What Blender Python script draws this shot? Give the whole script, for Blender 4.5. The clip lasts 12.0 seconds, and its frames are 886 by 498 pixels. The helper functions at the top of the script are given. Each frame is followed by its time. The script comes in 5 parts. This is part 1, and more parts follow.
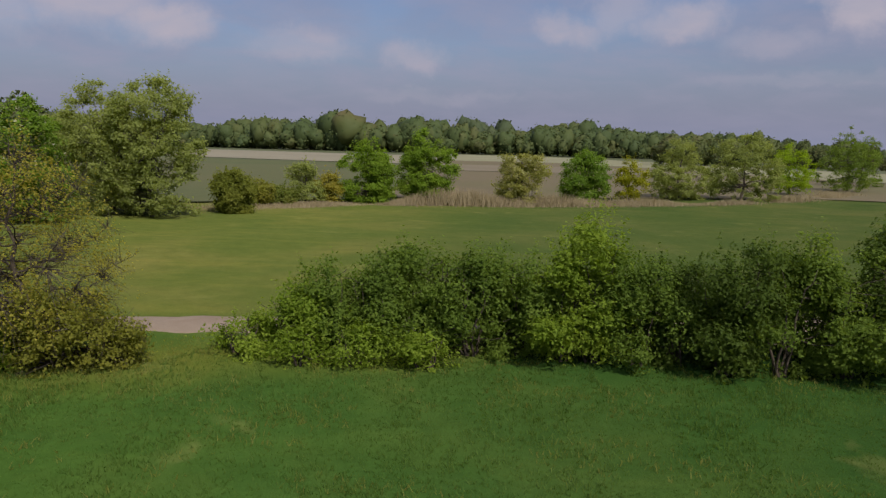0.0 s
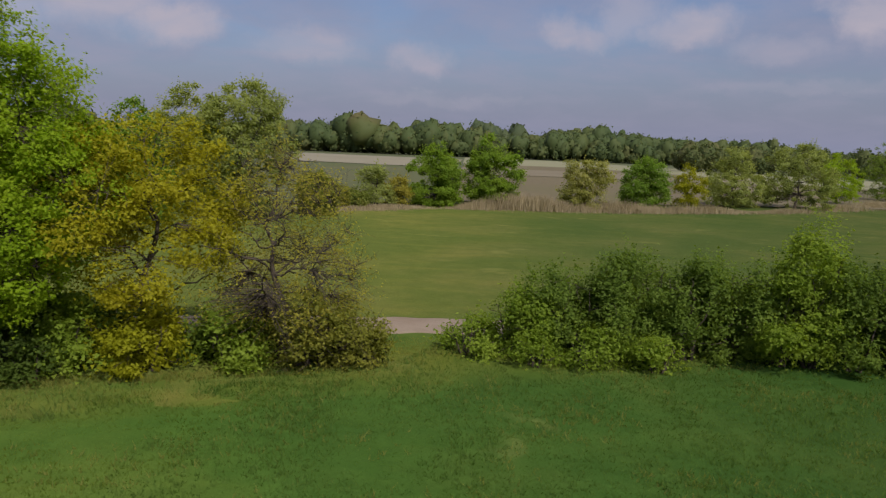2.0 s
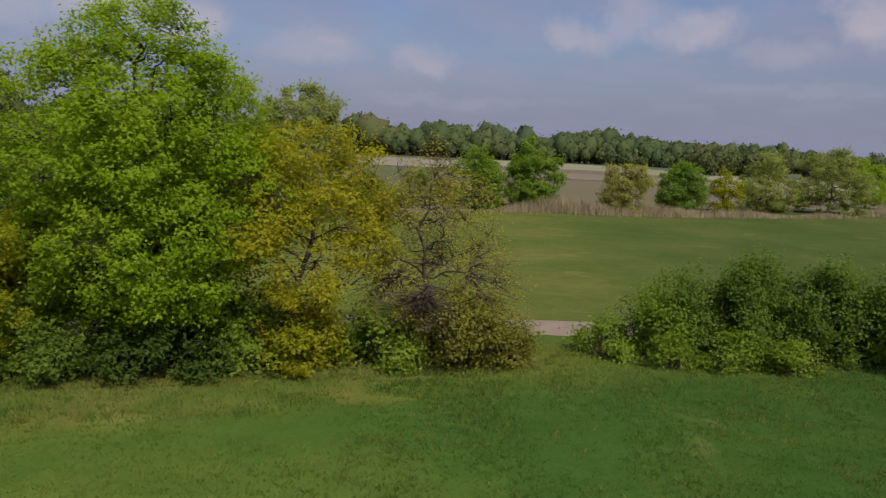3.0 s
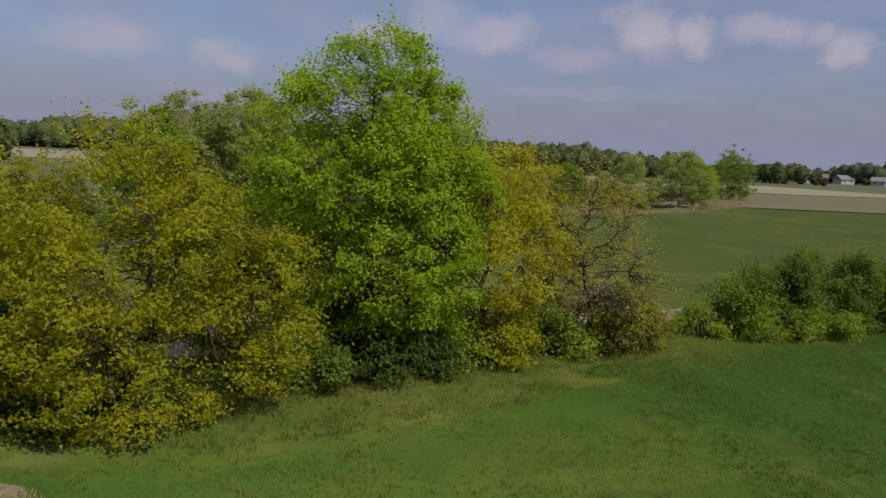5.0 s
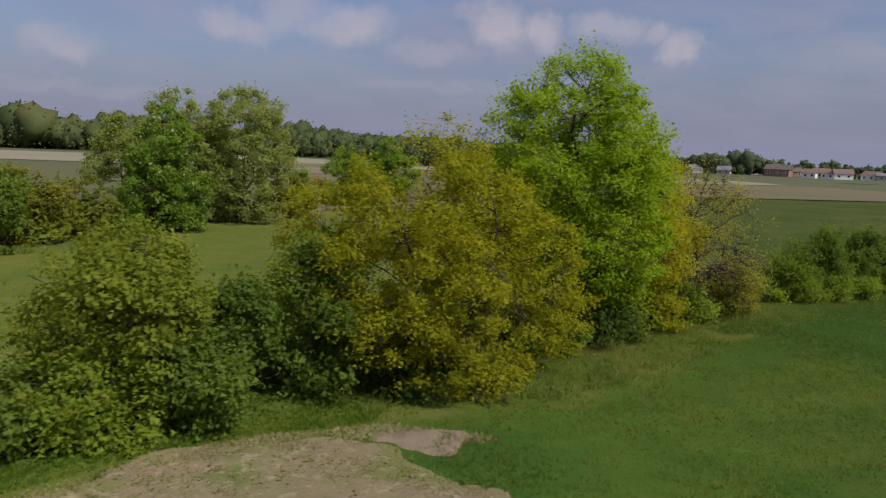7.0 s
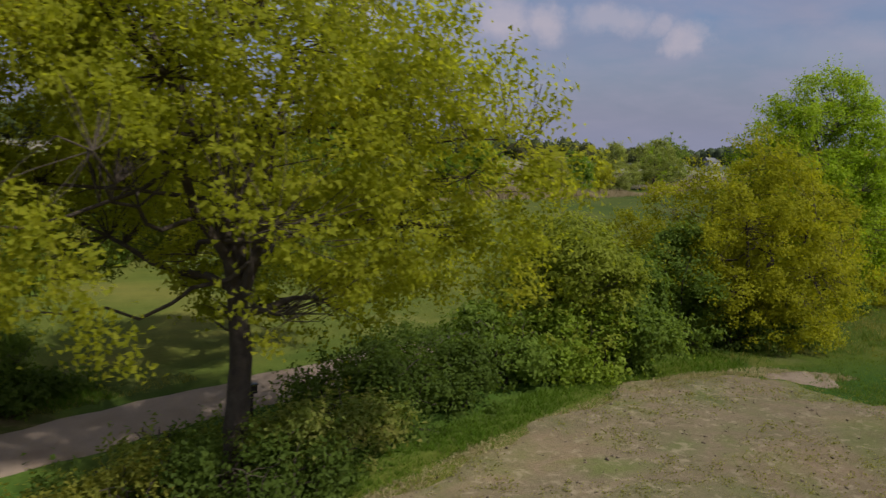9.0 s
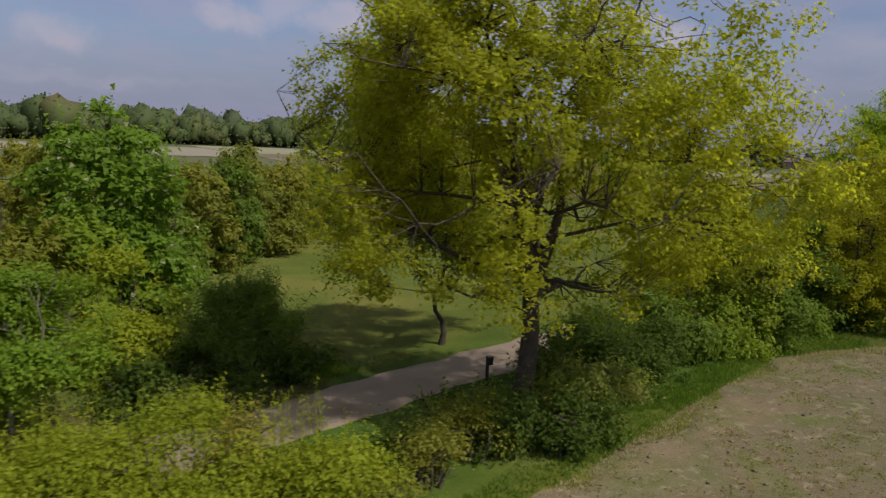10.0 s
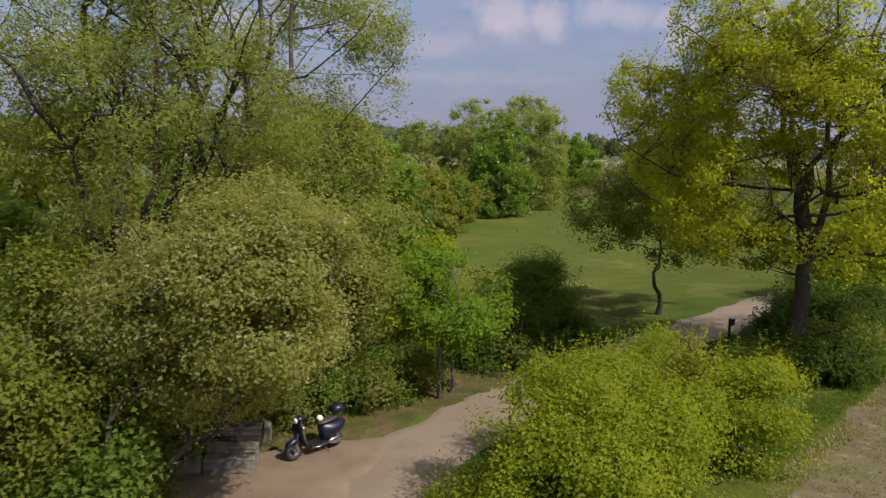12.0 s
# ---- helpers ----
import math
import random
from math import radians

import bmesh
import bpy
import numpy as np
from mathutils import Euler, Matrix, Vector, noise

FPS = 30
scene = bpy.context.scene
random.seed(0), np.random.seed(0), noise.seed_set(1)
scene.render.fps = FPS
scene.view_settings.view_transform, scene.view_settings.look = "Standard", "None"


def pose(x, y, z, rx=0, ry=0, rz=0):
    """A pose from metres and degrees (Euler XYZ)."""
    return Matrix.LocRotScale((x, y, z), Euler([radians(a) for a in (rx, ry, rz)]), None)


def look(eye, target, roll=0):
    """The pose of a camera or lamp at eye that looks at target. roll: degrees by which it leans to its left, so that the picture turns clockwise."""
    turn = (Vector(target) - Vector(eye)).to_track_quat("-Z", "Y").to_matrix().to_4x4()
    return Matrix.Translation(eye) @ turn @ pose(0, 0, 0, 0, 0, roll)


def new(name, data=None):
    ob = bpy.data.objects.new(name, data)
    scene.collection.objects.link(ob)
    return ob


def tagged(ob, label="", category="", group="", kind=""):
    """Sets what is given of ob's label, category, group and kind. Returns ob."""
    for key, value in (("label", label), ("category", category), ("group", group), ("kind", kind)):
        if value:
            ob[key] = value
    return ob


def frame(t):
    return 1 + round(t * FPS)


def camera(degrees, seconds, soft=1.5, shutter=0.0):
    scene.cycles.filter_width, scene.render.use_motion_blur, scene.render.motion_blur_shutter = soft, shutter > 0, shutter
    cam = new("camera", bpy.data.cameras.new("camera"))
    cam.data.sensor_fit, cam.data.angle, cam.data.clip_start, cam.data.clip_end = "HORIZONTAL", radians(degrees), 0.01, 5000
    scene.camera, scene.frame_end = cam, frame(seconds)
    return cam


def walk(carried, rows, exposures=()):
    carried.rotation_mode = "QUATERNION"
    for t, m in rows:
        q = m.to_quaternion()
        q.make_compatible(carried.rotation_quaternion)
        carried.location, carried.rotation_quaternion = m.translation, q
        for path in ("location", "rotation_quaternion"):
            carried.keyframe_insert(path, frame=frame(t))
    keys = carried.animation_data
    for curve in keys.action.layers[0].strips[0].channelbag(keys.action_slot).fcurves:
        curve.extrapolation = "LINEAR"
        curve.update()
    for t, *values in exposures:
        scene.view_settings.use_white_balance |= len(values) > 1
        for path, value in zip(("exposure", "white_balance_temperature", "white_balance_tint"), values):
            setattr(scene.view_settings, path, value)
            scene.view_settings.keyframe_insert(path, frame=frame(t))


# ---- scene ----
cam = camera(62.1, 12.0, soft=1.3, shutter=0.18)
PATH = [
    (0, (-2.28, 0.897, 6.169), (-2.345, 2.877, 5.891), 1.4),
    (0.5, (-3.607, 0.701, 6.147), (-3.676, 2.681, 5.872), 1.6),
    (1, (-5.26, 0.401, 6.173), (-5.331, 2.381, 5.898), 1.8),
    (1.5, (-6.952, 0.118, 6.191), (-7.024, 2.098, 5.918), 2.0),
    (2, (-8.931, -0.188, 6.174), (-9.007, 1.792, 5.903), 2.2),
    (2.5, (-10.904, -0.562, 6.164), (-10.983, 1.419, 5.895), 2.4),
    (3, (-13.097, -1.008, 6.17), (-13.18, 0.972, 5.902), 2.6),
    (3.5, (-15.184, -1.4, 6.188), (-15.272, 0.58, 5.921), 2.6),
    (3.7, (-16.147, -1.527, 6.215), (-16.233, 0.453, 5.946), 2.8),
    (5.3, (-26.126, -3.162, 6.316), (-25.567, -1.258, 6.069), 2.3),
    (5.5, (-27.193, -3.264, 6.3), (-26.552, -1.386, 6.053), 2.3),
    (6, (-30.058, -3.373, 6.22), (-29.276, -1.549, 5.972), 2.2),
    (6.5, (-32.755, -3.381, 6.184), (-31.979, -1.555, 5.932), 2.1),
    (7, (-35.628, -3.345, 6.178), (-34.857, -1.517, 5.922), 2.0),
    (7.2, (-36.851, -3.342, 6.169), (-36.082, -1.514, 5.912), 2.0),
    (8.8, (-46.073, -3.716, 6.181), (-45.306, -1.89, 5.903), 2.4),
    (9, (-47.263, -3.832, 6.176), (-46.498, -2.005, 5.898), 2.2),
    (9.5, (-50.269, -4.237, 6.265), (-49.507, -2.409, 5.983), 2.1),
    (10, (-53.596, -4.54, 6.254), (-52.818, -2.719, 5.976), 2.1),
    (10.5, (-56.317, -4.746, 6.223), (-55.539, -2.924, 5.946), 1.9),
    (11, (-58.883, -5.012, 6.183), (-58.123, -3.183, 5.906), 1.5),
    (11.5, (-60.829, -5.261, 6.2), (-60.077, -3.429, 5.92), 1.0),
    (12, (-62.276, -5.621, 6.213), (-61.53, -3.787, 5.933), 0.6),
]
# the plan's unit is 1.25 m; the path is brought to metres here, the place in the last lines
UNIT = 1.25
walk(cam, [(t, look(Vector(e) * UNIT, Vector(a) * UNIT, r)) for t, e, a, r in PATH], [(0.0, 0.12), (9.5, 0.14), (10.5, 0.25), (12.0, 0.45)])

# ---- world and sun ----
SUN_AZ, SUN_EL = radians(152), radians(46)
world = bpy.data.worlds.new("sky")
scene.world = world
world.use_nodes = True


def nodes_of(tree):
    tree.nodes.clear()
    return tree.nodes, tree.links


def node(tree, kind, **values):
    """A node with its inputs, by name with spaces as underscores."""
    n = tree.nodes.new(kind)
    for key, value in values.items():
        n.inputs[key.replace("_", " ")].default_value = value
    return n


def ramp(tree, source, stops):
    r = tree.nodes.new("ShaderNodeValToRGB")
    while len(r.color_ramp.elements) < len(stops):
        r.color_ramp.elements.new(0.5)
    for e, (p, c) in zip(r.color_ramp.elements, stops):
        e.position, e.color = p, (*c, 1) if len(c) == 3 else c
    tree.links.new(source, r.inputs[0])
    return r.outputs[0]


def mix(tree, factor, a, b, mode="MIX"):
    m = tree.nodes.new("ShaderNodeMix")
    m.data_type, m.blend_type = "RGBA", mode
    for socket, value in ((m.inputs[0], factor), (m.inputs[6], a), (m.inputs[7], b)):
        if isinstance(value, (int, float)):
            socket.default_value = value
        elif isinstance(value, tuple):
            socket.default_value = (*value, 1)
        else:
            tree.links.new(value, socket)
    return m.outputs[2]


def maths(tree, op, a, b=0.0, c=0.0):
    m = tree.nodes.new("ShaderNodeMath")
    m.operation = op
    for socket, value in zip(m.inputs, (a, b, c)):
        if isinstance(value, (int, float)):
            socket.default_value = value
        else:
            tree.links.new(value, socket)
    return m.outputs[0]


def vector_maths(tree, op):
    m = tree.nodes.new("ShaderNodeVectorMath")
    m.operation = op
    return m


def noise_tex(tree, vector, scale, detail=4.0, rough=0.55, distort=0.0):
    n = node(tree, "ShaderNodeTexNoise", Scale=scale, Detail=detail, Roughness=rough, Distortion=distort)
    if vector is not None:
        tree.links.new(vector, n.inputs["Vector"])
    return n.outputs["Fac"]


def build_sky():
    t = world.node_tree
    nodes_of(t)
    out = t.nodes.new("ShaderNodeOutputWorld")
    back = node(t, "ShaderNodeBackground", Strength=SKY_STRENGTH)
    sky = t.nodes.new("ShaderNodeTexSky")
    sky.sky_type, sky.sun_disc, sky.sun_elevation, sky.sun_rotation = "NISHITA", False, SUN_EL, SUN_AZ
    sky.air_density, sky.dust_density, sky.ozone_density = 1.3, 2.2, 2.5
    way = t.nodes.new("ShaderNodeTexCoord").outputs["Generated"]
    part_xyz = t.nodes.new("ShaderNodeSeparateXYZ")
    t.links.new(way, part_xyz.inputs[0])
    up = maths(t, "MAXIMUM", part_xyz.outputs[2], 0.0)
    # the cloud deck, seen flatter towards the horizon
    deep = maths(t, "ADD", up, 0.24)
    flat = t.nodes.new("ShaderNodeCombineXYZ")
    t.links.new(maths(t, "DIVIDE", part_xyz.outputs[0], deep), flat.inputs[0])
    t.links.new(maths(t, "DIVIDE", part_xyz.outputs[1], deep), flat.inputs[1])
    veil = noise_tex(t, flat.outputs[0], 1.3, 4, 0.5, 0.4)
    veil = ramp(t, veil, [(0.3, (0, 0, 0)), (0.62, (1, 1, 1))])
    puffs = noise_tex(t, flat.outputs[0], 3.2, 7, 0.58, 0.3)
    puffs = ramp(t, puffs, [(0.42, (0, 0, 0)), (0.68, (1, 1, 1))])
    # single cumulus heads over the far fields: azimuth, height, half width, half height
    wobble = node(t, "ShaderNodeTexNoise", Scale=13.0, Detail=8.0, Roughness=0.62)
    t.links.new(way, wobble.inputs["Vector"])
    shove = vector_maths(t, "MULTIPLY_ADD")
    t.links.new(wobble.outputs["Color"], shove.inputs[0])
    shove.inputs[1].default_value = (0.11, 0.11, 0.06)
    t.links.new(way, shove.inputs[2])
    heads = None
    for az, el, wide, high, full in CLOUDS:
        a, e = radians(az), radians(el)
        place = Vector((math.sin(a) * math.cos(e), math.cos(a) * math.cos(e), math.sin(e))) + Vector((0.055, 0.055, 0.03))
        d = vector_maths(t, "SUBTRACT")
        t.links.new(shove.outputs[0], d.inputs[0])
        d.inputs[1].default_value = place
        s = vector_maths(t, "MULTIPLY")
        t.links.new(d.outputs[0], s.inputs[0])
        s.inputs[1].default_value = (1 / wide, 1 / wide, 1 / high)
        length = vector_maths(t, "LENGTH")
        t.links.new(s.outputs[0], length.inputs[0])
        one = node(t, "ShaderNodeMapRange", From_Min=1.55, From_Max=0.4, To_Min=0.0, To_Max=full)
        one.interpolation_type = "SMOOTHSTEP"
        t.links.new(length.outputs["Value"], one.inputs[0])
        heads = one.outputs[0] if heads is None else maths(t, "MAXIMUM", heads, one.outputs[0])
    low = node(t, "ShaderNodeMapRange", From_Min=0.0, From_Max=0.09, To_Min=0.25, To_Max=1.0)
    t.links.new(up, low.inputs[0])
    blue = mix(t, 1.0, sky.outputs[0], SKY_TINT, "MULTIPLY")
    haze = node(t, "ShaderNodeMapRange", From_Min=0.02, From_Max=0.2, To_Min=0.95, To_Max=0.0)
    t.links.new(up, haze.inputs[0])
    # overhead, out of view, the sky is brightened to add fill light
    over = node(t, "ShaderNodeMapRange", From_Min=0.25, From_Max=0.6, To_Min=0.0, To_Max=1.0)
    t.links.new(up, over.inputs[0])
    bright = mix(t, over.outputs[0], VEIL, ZENITH_FILL)
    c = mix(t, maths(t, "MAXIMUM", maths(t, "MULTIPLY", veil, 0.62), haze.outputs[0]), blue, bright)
    c = mix(t, maths(t, "MULTIPLY", maths(t, "MULTIPLY", puffs, low.outputs[0]), 0.42), c, PUFF)
    c = mix(t, maths(t, "MULTIPLY", heads, maths(t, "MULTIPLY_ADD", puffs, 0.3, 0.7)), c, HEAD)
    t.links.new(c, back.inputs[0])
    t.links.new(back.outputs[0], out.inputs[0])


SKY_STRENGTH = 0.085
SKY_TINT, VEIL, ZENITH_FILL, PUFF, HEAD = (0.74, 0.8, 1.06), (2.7, 2.85, 4.05), (12.5, 12.5, 13), (3.6, 3.45, 4.6), (4.9, 4.5, 5.3)
CLOUDS = ((-27, 9.2, 0.08, 0.03, 0.9), (-22, 8.2, 0.05, 0.024, 1.0), (-13, 7.2, 0.06, 0.02, 0.55), (-4.5, 6.4, 0.035, 0.018, 0.6), (6.8, 8.8, 0.034, 0.02, 0.75), (11, 10, 0.04, 0.03, 0.7),
          (15.3, 9.2, 0.05, 0.022, 0.85), (8.4, 8.6, 0.035, 0.016, 0.6), (26.3, 9.6, 0.034, 0.03, 1.0), (29.4, 9.2, 0.03, 0.022, 1.0), (34.5, 9.6, 0.042, 0.018, 0.85), (40.0, 8.2, 0.026, 0.02, 1.0),
          (38.0, 9.2, 0.02, 0.014, 0.7), (-33, 8.0, 0.05, 0.025, 0.6), (21, 7.6, 0.05, 0.014, 0.35), (50.6, 7.4, 0.08, 0.022, 0.3), (-2.6, 3.6, 0.1, 0.008, 0.2), (24, 5.2, 0.12, 0.008, 0.2))
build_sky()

sun = new("sun", bpy.data.lights.new("sun", "SUN"))
sun.data.energy, sun.data.angle, sun.data.color = 3.7, radians(1.0), (1.0, 0.94, 0.85)
sun.matrix_world = look((math.sin(SUN_AZ) * 100, math.cos(SUN_AZ) * 100, math.tan(SUN_EL) * 100), (0, 0, 0))


# ---- materials ----
def material(name):
    m = bpy.data.materials.new(name)
    m.use_nodes = True
    t = m.node_tree
    nodes_of(t)
    out = t.nodes.new("ShaderNodeOutputMaterial")
    return m, t, out


def surface(name, colours, scale=3.0, fine=60.0, rough=0.9, bump=0.02, metal=0.0, spec=0.3, grain=0.35):
    """A dull surface with large blotches between two or three colours, a fine grain and a relief."""
    m, t, out = material(name)
    b = node(t, "ShaderNodeBsdfPrincipled", Roughness=rough, Metallic=metal)
    b.inputs["Specular IOR Level"].default_value = spec
    at = t.nodes.new("ShaderNodeTexCoord").outputs["Object"]
    big = noise_tex(t, at, scale, 5, 0.6, 0.3)
    c = ramp(t, big, [(0.28 + 0.44 * n / max(1, len(colours) - 1), col) for n, col in enumerate(colours)])
    small = noise_tex(t, at, fine, 3, 0.7)
    c = mix(t, grain, c, ramp(t, small, [(0.3, (0.25, 0.25, 0.25)), (0.7, (1, 1, 1))]), "MULTIPLY")
    t.links.new(c, b.inputs["Base Color"])
    relief = node(t, "ShaderNodeBump", Strength=0.7, Distance=bump)
    t.links.new(small, relief.inputs["Height"])
    t.links.new(relief.outputs[0], b.inputs["Normal"])
    t.links.new(b.outputs[0], out.inputs[0])
    return m


def leaf_material(name, colours, through_leaf=0.6, patch=0.5, spot=None, each_way=0.3):
    """Leaves that differ one by one and in patches, and let some light through."""
    m, t, out = material(name)
    b = node(t, "ShaderNodeBsdfPrincipled", Roughness=0.6)
    b.inputs["Specular IOR Level"].default_value = 0.1
    at = t.nodes.new("ShaderNodeTexCoord").outputs["Object"]
    each = t.nodes.new("ShaderNodeNewGeometry").outputs["Random Per Island"]
    whole = t.nodes.new("ShaderNodeObjectInfo").outputs["Random"]
    big = noise_tex(t, at, patch, 3, 0.6)
    pick = maths(t, "MULTIPLY_ADD", big, 0.9, maths(t, "MULTIPLY_ADD", each, each_way, 0.03 - each_way / 2))
    pick = maths(t, "MULTIPLY_ADD", whole, 0.12, pick)
    c = ramp(t, pick, [(0.15 + 0.7 * n / max(1, len(colours) - 1), col) for n, col in enumerate(colours)])
    if spot:
        c = mix(t, maths(t, "GREATER_THAN", each, 1 - spot[0]), c, spot[1])
    t.links.new(c, b.inputs["Base Color"])
    thin = t.nodes.new("ShaderNodeBsdfTranslucent")
    t.links.new(mix(t, 1.0, c, (1.25, 1.2, 0.6), "MULTIPLY"), thin.inputs[0])
    both = node(t, "ShaderNodeMixShader", Fac=through_leaf)
    t.links.new(b.outputs[0], both.inputs[1])
    t.links.new(thin.outputs[0], both.inputs[2])
    t.links.new(both.outputs[0], out.inputs[0])
    return m


def ground_material(name, stops, patch, stops_fine, fine=9.0, dry=None, bump=0.05, beyond=None, margin=None):
    """Turf seen from above: broad patches, mid-sized tufts and a fine grain, with dry spots."""
    m, t, out = material(name)
    b = node(t, "ShaderNodeBsdfPrincipled", Roughness=0.9, Diffuse_Roughness=1.0)
    b.inputs["Specular IOR Level"].default_value = 0.03
    at = t.nodes.new("ShaderNodeTexCoord").outputs["Object"]
    broad = noise_tex(t, at, patch, 5, 0.6, 0.6)
    c = ramp(t, broad, stops)
    if beyond:
        # another, poorer sward north of the track
        xyz = t.nodes.new("ShaderNodeSeparateXYZ")
        t.links.new(at, xyz.inputs[0])
        past = maths(t, "ADD", maths(t, "MULTIPLY_ADD", xyz.outputs[0], -0.3, xyz.outputs[1]), maths(t, "MULTIPLY", broad, 6.0))
        edge = node(t, "ShaderNodeMapRange", From_Min=28.0, From_Max=34.0, To_Min=0.0, To_Max=1.0)
        t.links.new(past, edge.inputs[0])
        c = mix(t, edge.outputs[0], c, ramp(t, broad, beyond))
    if margin:
        # darker, slightly bluer turf to the east
        where = t.nodes.new("ShaderNodeSeparateXYZ")
        t.links.new(at, where.inputs[0])
        east = node(t, "ShaderNodeMapRange", From_Min=-13.0, From_Max=0.0, To_Min=0.0, To_Max=1.0)
        t.links.new(maths(t, "MULTIPLY_ADD", broad, 8.0, maths(t, "ADD", where.outputs[0], -4.0)), east.inputs[0])
        c = mix(t, east.outputs[0], c, mix(t, 1.0, c, (0.7, 0.79, 0.9), "MULTIPLY"))
        # drier, yellower sward towards the foot of the trees
        place = t.nodes.new("ShaderNodeSeparateXYZ")
        t.links.new(at, place.inputs[0])
        off = maths(t, "ADD", maths(t, "MULTIPLY_ADD", place.outputs[0], -0.383, maths(t, "MULTIPLY", place.outputs[1], 0.924)), maths(t, "MULTIPLY", broad, 3.0))
        band = node(t, "ShaderNodeMapRange", From_Min=21.6, From_Max=24.6, To_Min=0.0, To_Max=0.85)
        t.links.new(off, band.inputs[0])
        stop = node(t, "ShaderNodeMapRange", From_Min=25.0, From_Max=27.5, To_Min=1.0, To_Max=0.0)
        t.links.new(off, stop.inputs[0])
        c = mix(t, maths(t, "MULTIPLY", band.outputs[0], stop.outputs[0]), c, ramp(t, broad, margin))
    # long pale streaks where the sward leans
    lie = t.nodes.new("ShaderNodeMapping")
    lie.inputs["Rotation"].default_value, lie.inputs["Scale"].default_value = (0, 0, 0.5), (0.11, 0.5, 1)
    t.links.new(at, lie.inputs["Vector"])
    streak = ramp(t, noise_tex(t, lie.outputs[0], 1.0, 5, 0.6, 0.8), [(0.46, (0, 0, 0)), (0.66, (1, 1, 1))])
    c = mix(t, maths(t, "MULTIPLY", streak, 0.3), c, mix(t, 1.0, c, (1.75, 1.4, 1.35), "MULTIPLY"))
    mid = noise_tex(t, at, 1.1, 5, 0.65)
    c = mix(t, 0.5, c, ramp(t, mid, stops_fine), "MULTIPLY")
    small = noise_tex(t, at, fine, 5, 0.75)
    c = mix(t, 0.6, c, ramp(t, small, [(0.3, (0.62, 0.62, 0.62)), (0.7, (1.15, 1.15, 1.15))]), "MULTIPLY")
    if dry:
        spots = ramp(t, noise_tex(t, at, dry[0], 4, 0.6, 0.4), [(dry[1], (0, 0, 0)), (dry[1] + 0.12, (1, 1, 1))])
        c = mix(t, maths(t, "MULTIPLY", spots, dry[3]), c, dry[2])
    t.links.new(c, b.inputs["Base Color"])
    relief = node(t, "ShaderNodeBump", Strength=0.8, Distance=bump)
    t.links.new(small, relief.inputs["Height"])
    t.links.new(relief.outputs[0], b.inputs["Normal"])
    t.links.new(b.outputs[0], out.inputs[0])
    return m


TURF = ground_material("meadow_turf", [(0.3, (0.029, 0.065, 0.012)), (0.48, (0.041, 0.084, 0.014)), (0.62, (0.062, 0.098, 0.017)), (0.72, (0.086, 0.106, 0.022))], 0.09,
                       [(0.3, (0.65, 0.7, 0.6)), (0.7, (1.15, 1.1, 1.1))], 9.0, (0.22, 0.62, (0.17, 0.165, 0.05), 0.45),
                       beyond=[(0.3, (0.06, 0.086, 0.017)), (0.5, (0.082, 0.1, 0.021)), (0.7, (0.118, 0.118, 0.03))],
                       margin=[(0.3, (0.07, 0.09, 0.013)), (0.5, (0.095, 0.103, 0.017)), (0.7, (0.12, 0.112, 0.024))])
BANK = ground_material("littered_bank", [(0.3, (0.06, 0.075, 0.02)), (0.45, (0.085, 0.088, 0.028)), (0.6, (0.115, 0.085, 0.045)), (0.72, (0.075, 0.088, 0.024))], 1.1,
                       [(0.3, (0.55, 0.6, 0.5)), (0.7, (1.2, 1.1, 1.0))], 12.0, (2.2, 0.56, (0.19, 0.135, 0.08), 0.5), 0.12)
VERGE = ground_material("dry_verge", [(0.3, (0.052, 0.086, 0.014)), (0.5, (0.074, 0.097, 0.018)), (0.7, (0.105, 0.112, 0.026))], 0.4,
                        [(0.3, (0.6, 0.65, 0.55)), (0.7, (1.15, 1.1, 1.1))], 9.0, (0.6, 0.6, (0.17, 0.15, 0.07), 0.22))
BLADE = leaf_material("grass_blade", [(0.05, 0.108, 0.016), (0.085, 0.15, 0.026), (0.145, 0.2, 0.05)], 0.5, 0.12)
BLADE_MID = leaf_material("grass_blade_mid", [(0.07, 0.125, 0.014), (0.105, 0.163, 0.02), (0.155, 0.2, 0.032)], 0.6, 0.12)
BLADE_VIVID = leaf_material("verge_blade", [(0.06, 0.12, 0.01), (0.085, 0.155, 0.013), (0.125, 0.185, 0.018)], 0.45, 0.3)
BLADE_DRY = leaf_material("grass_blade_pale", [(0.14, 0.16, 0.028), (0.2, 0.205, 0.045), (0.29, 0.265, 0.085)], 0.5, 0.3)
STRAW = leaf_material("straw", [(0.24, 0.2, 0.1), (0.33, 0.28, 0.155), (0.42, 0.37, 0.22)], 0.3, 0.4)
SOIL = ground_material("bare_soil", [(0.3, (0.105, 0.125, 0.04)), (0.42, (0.145, 0.135, 0.07)), (0.55, (0.175, 0.14, 0.09)), (0.7, (0.125, 0.135, 0.05))], 0.35,
                       [(0.3, (0.7, 0.72, 0.65)), (0.7, (1.15, 1.1, 1.1))], 14.0, (4.0, 0.55, (0.3, 0.25, 0.165), 0.5))
TRACK = surface("sandy_track", [(0.183, 0.132, 0.093), (0.25, 0.192, 0.143), (0.213, 0.155, 0.11)], 0.5, 40.0, 0.95, 0.02, grain=0.25)
DIRT = surface("trodden_dirt", [(0.16, 0.107, 0.069), (0.218, 0.156, 0.107), (0.258, 0.195, 0.142)], 0.7, 35.0, 0.95, 0.02, grain=0.3)
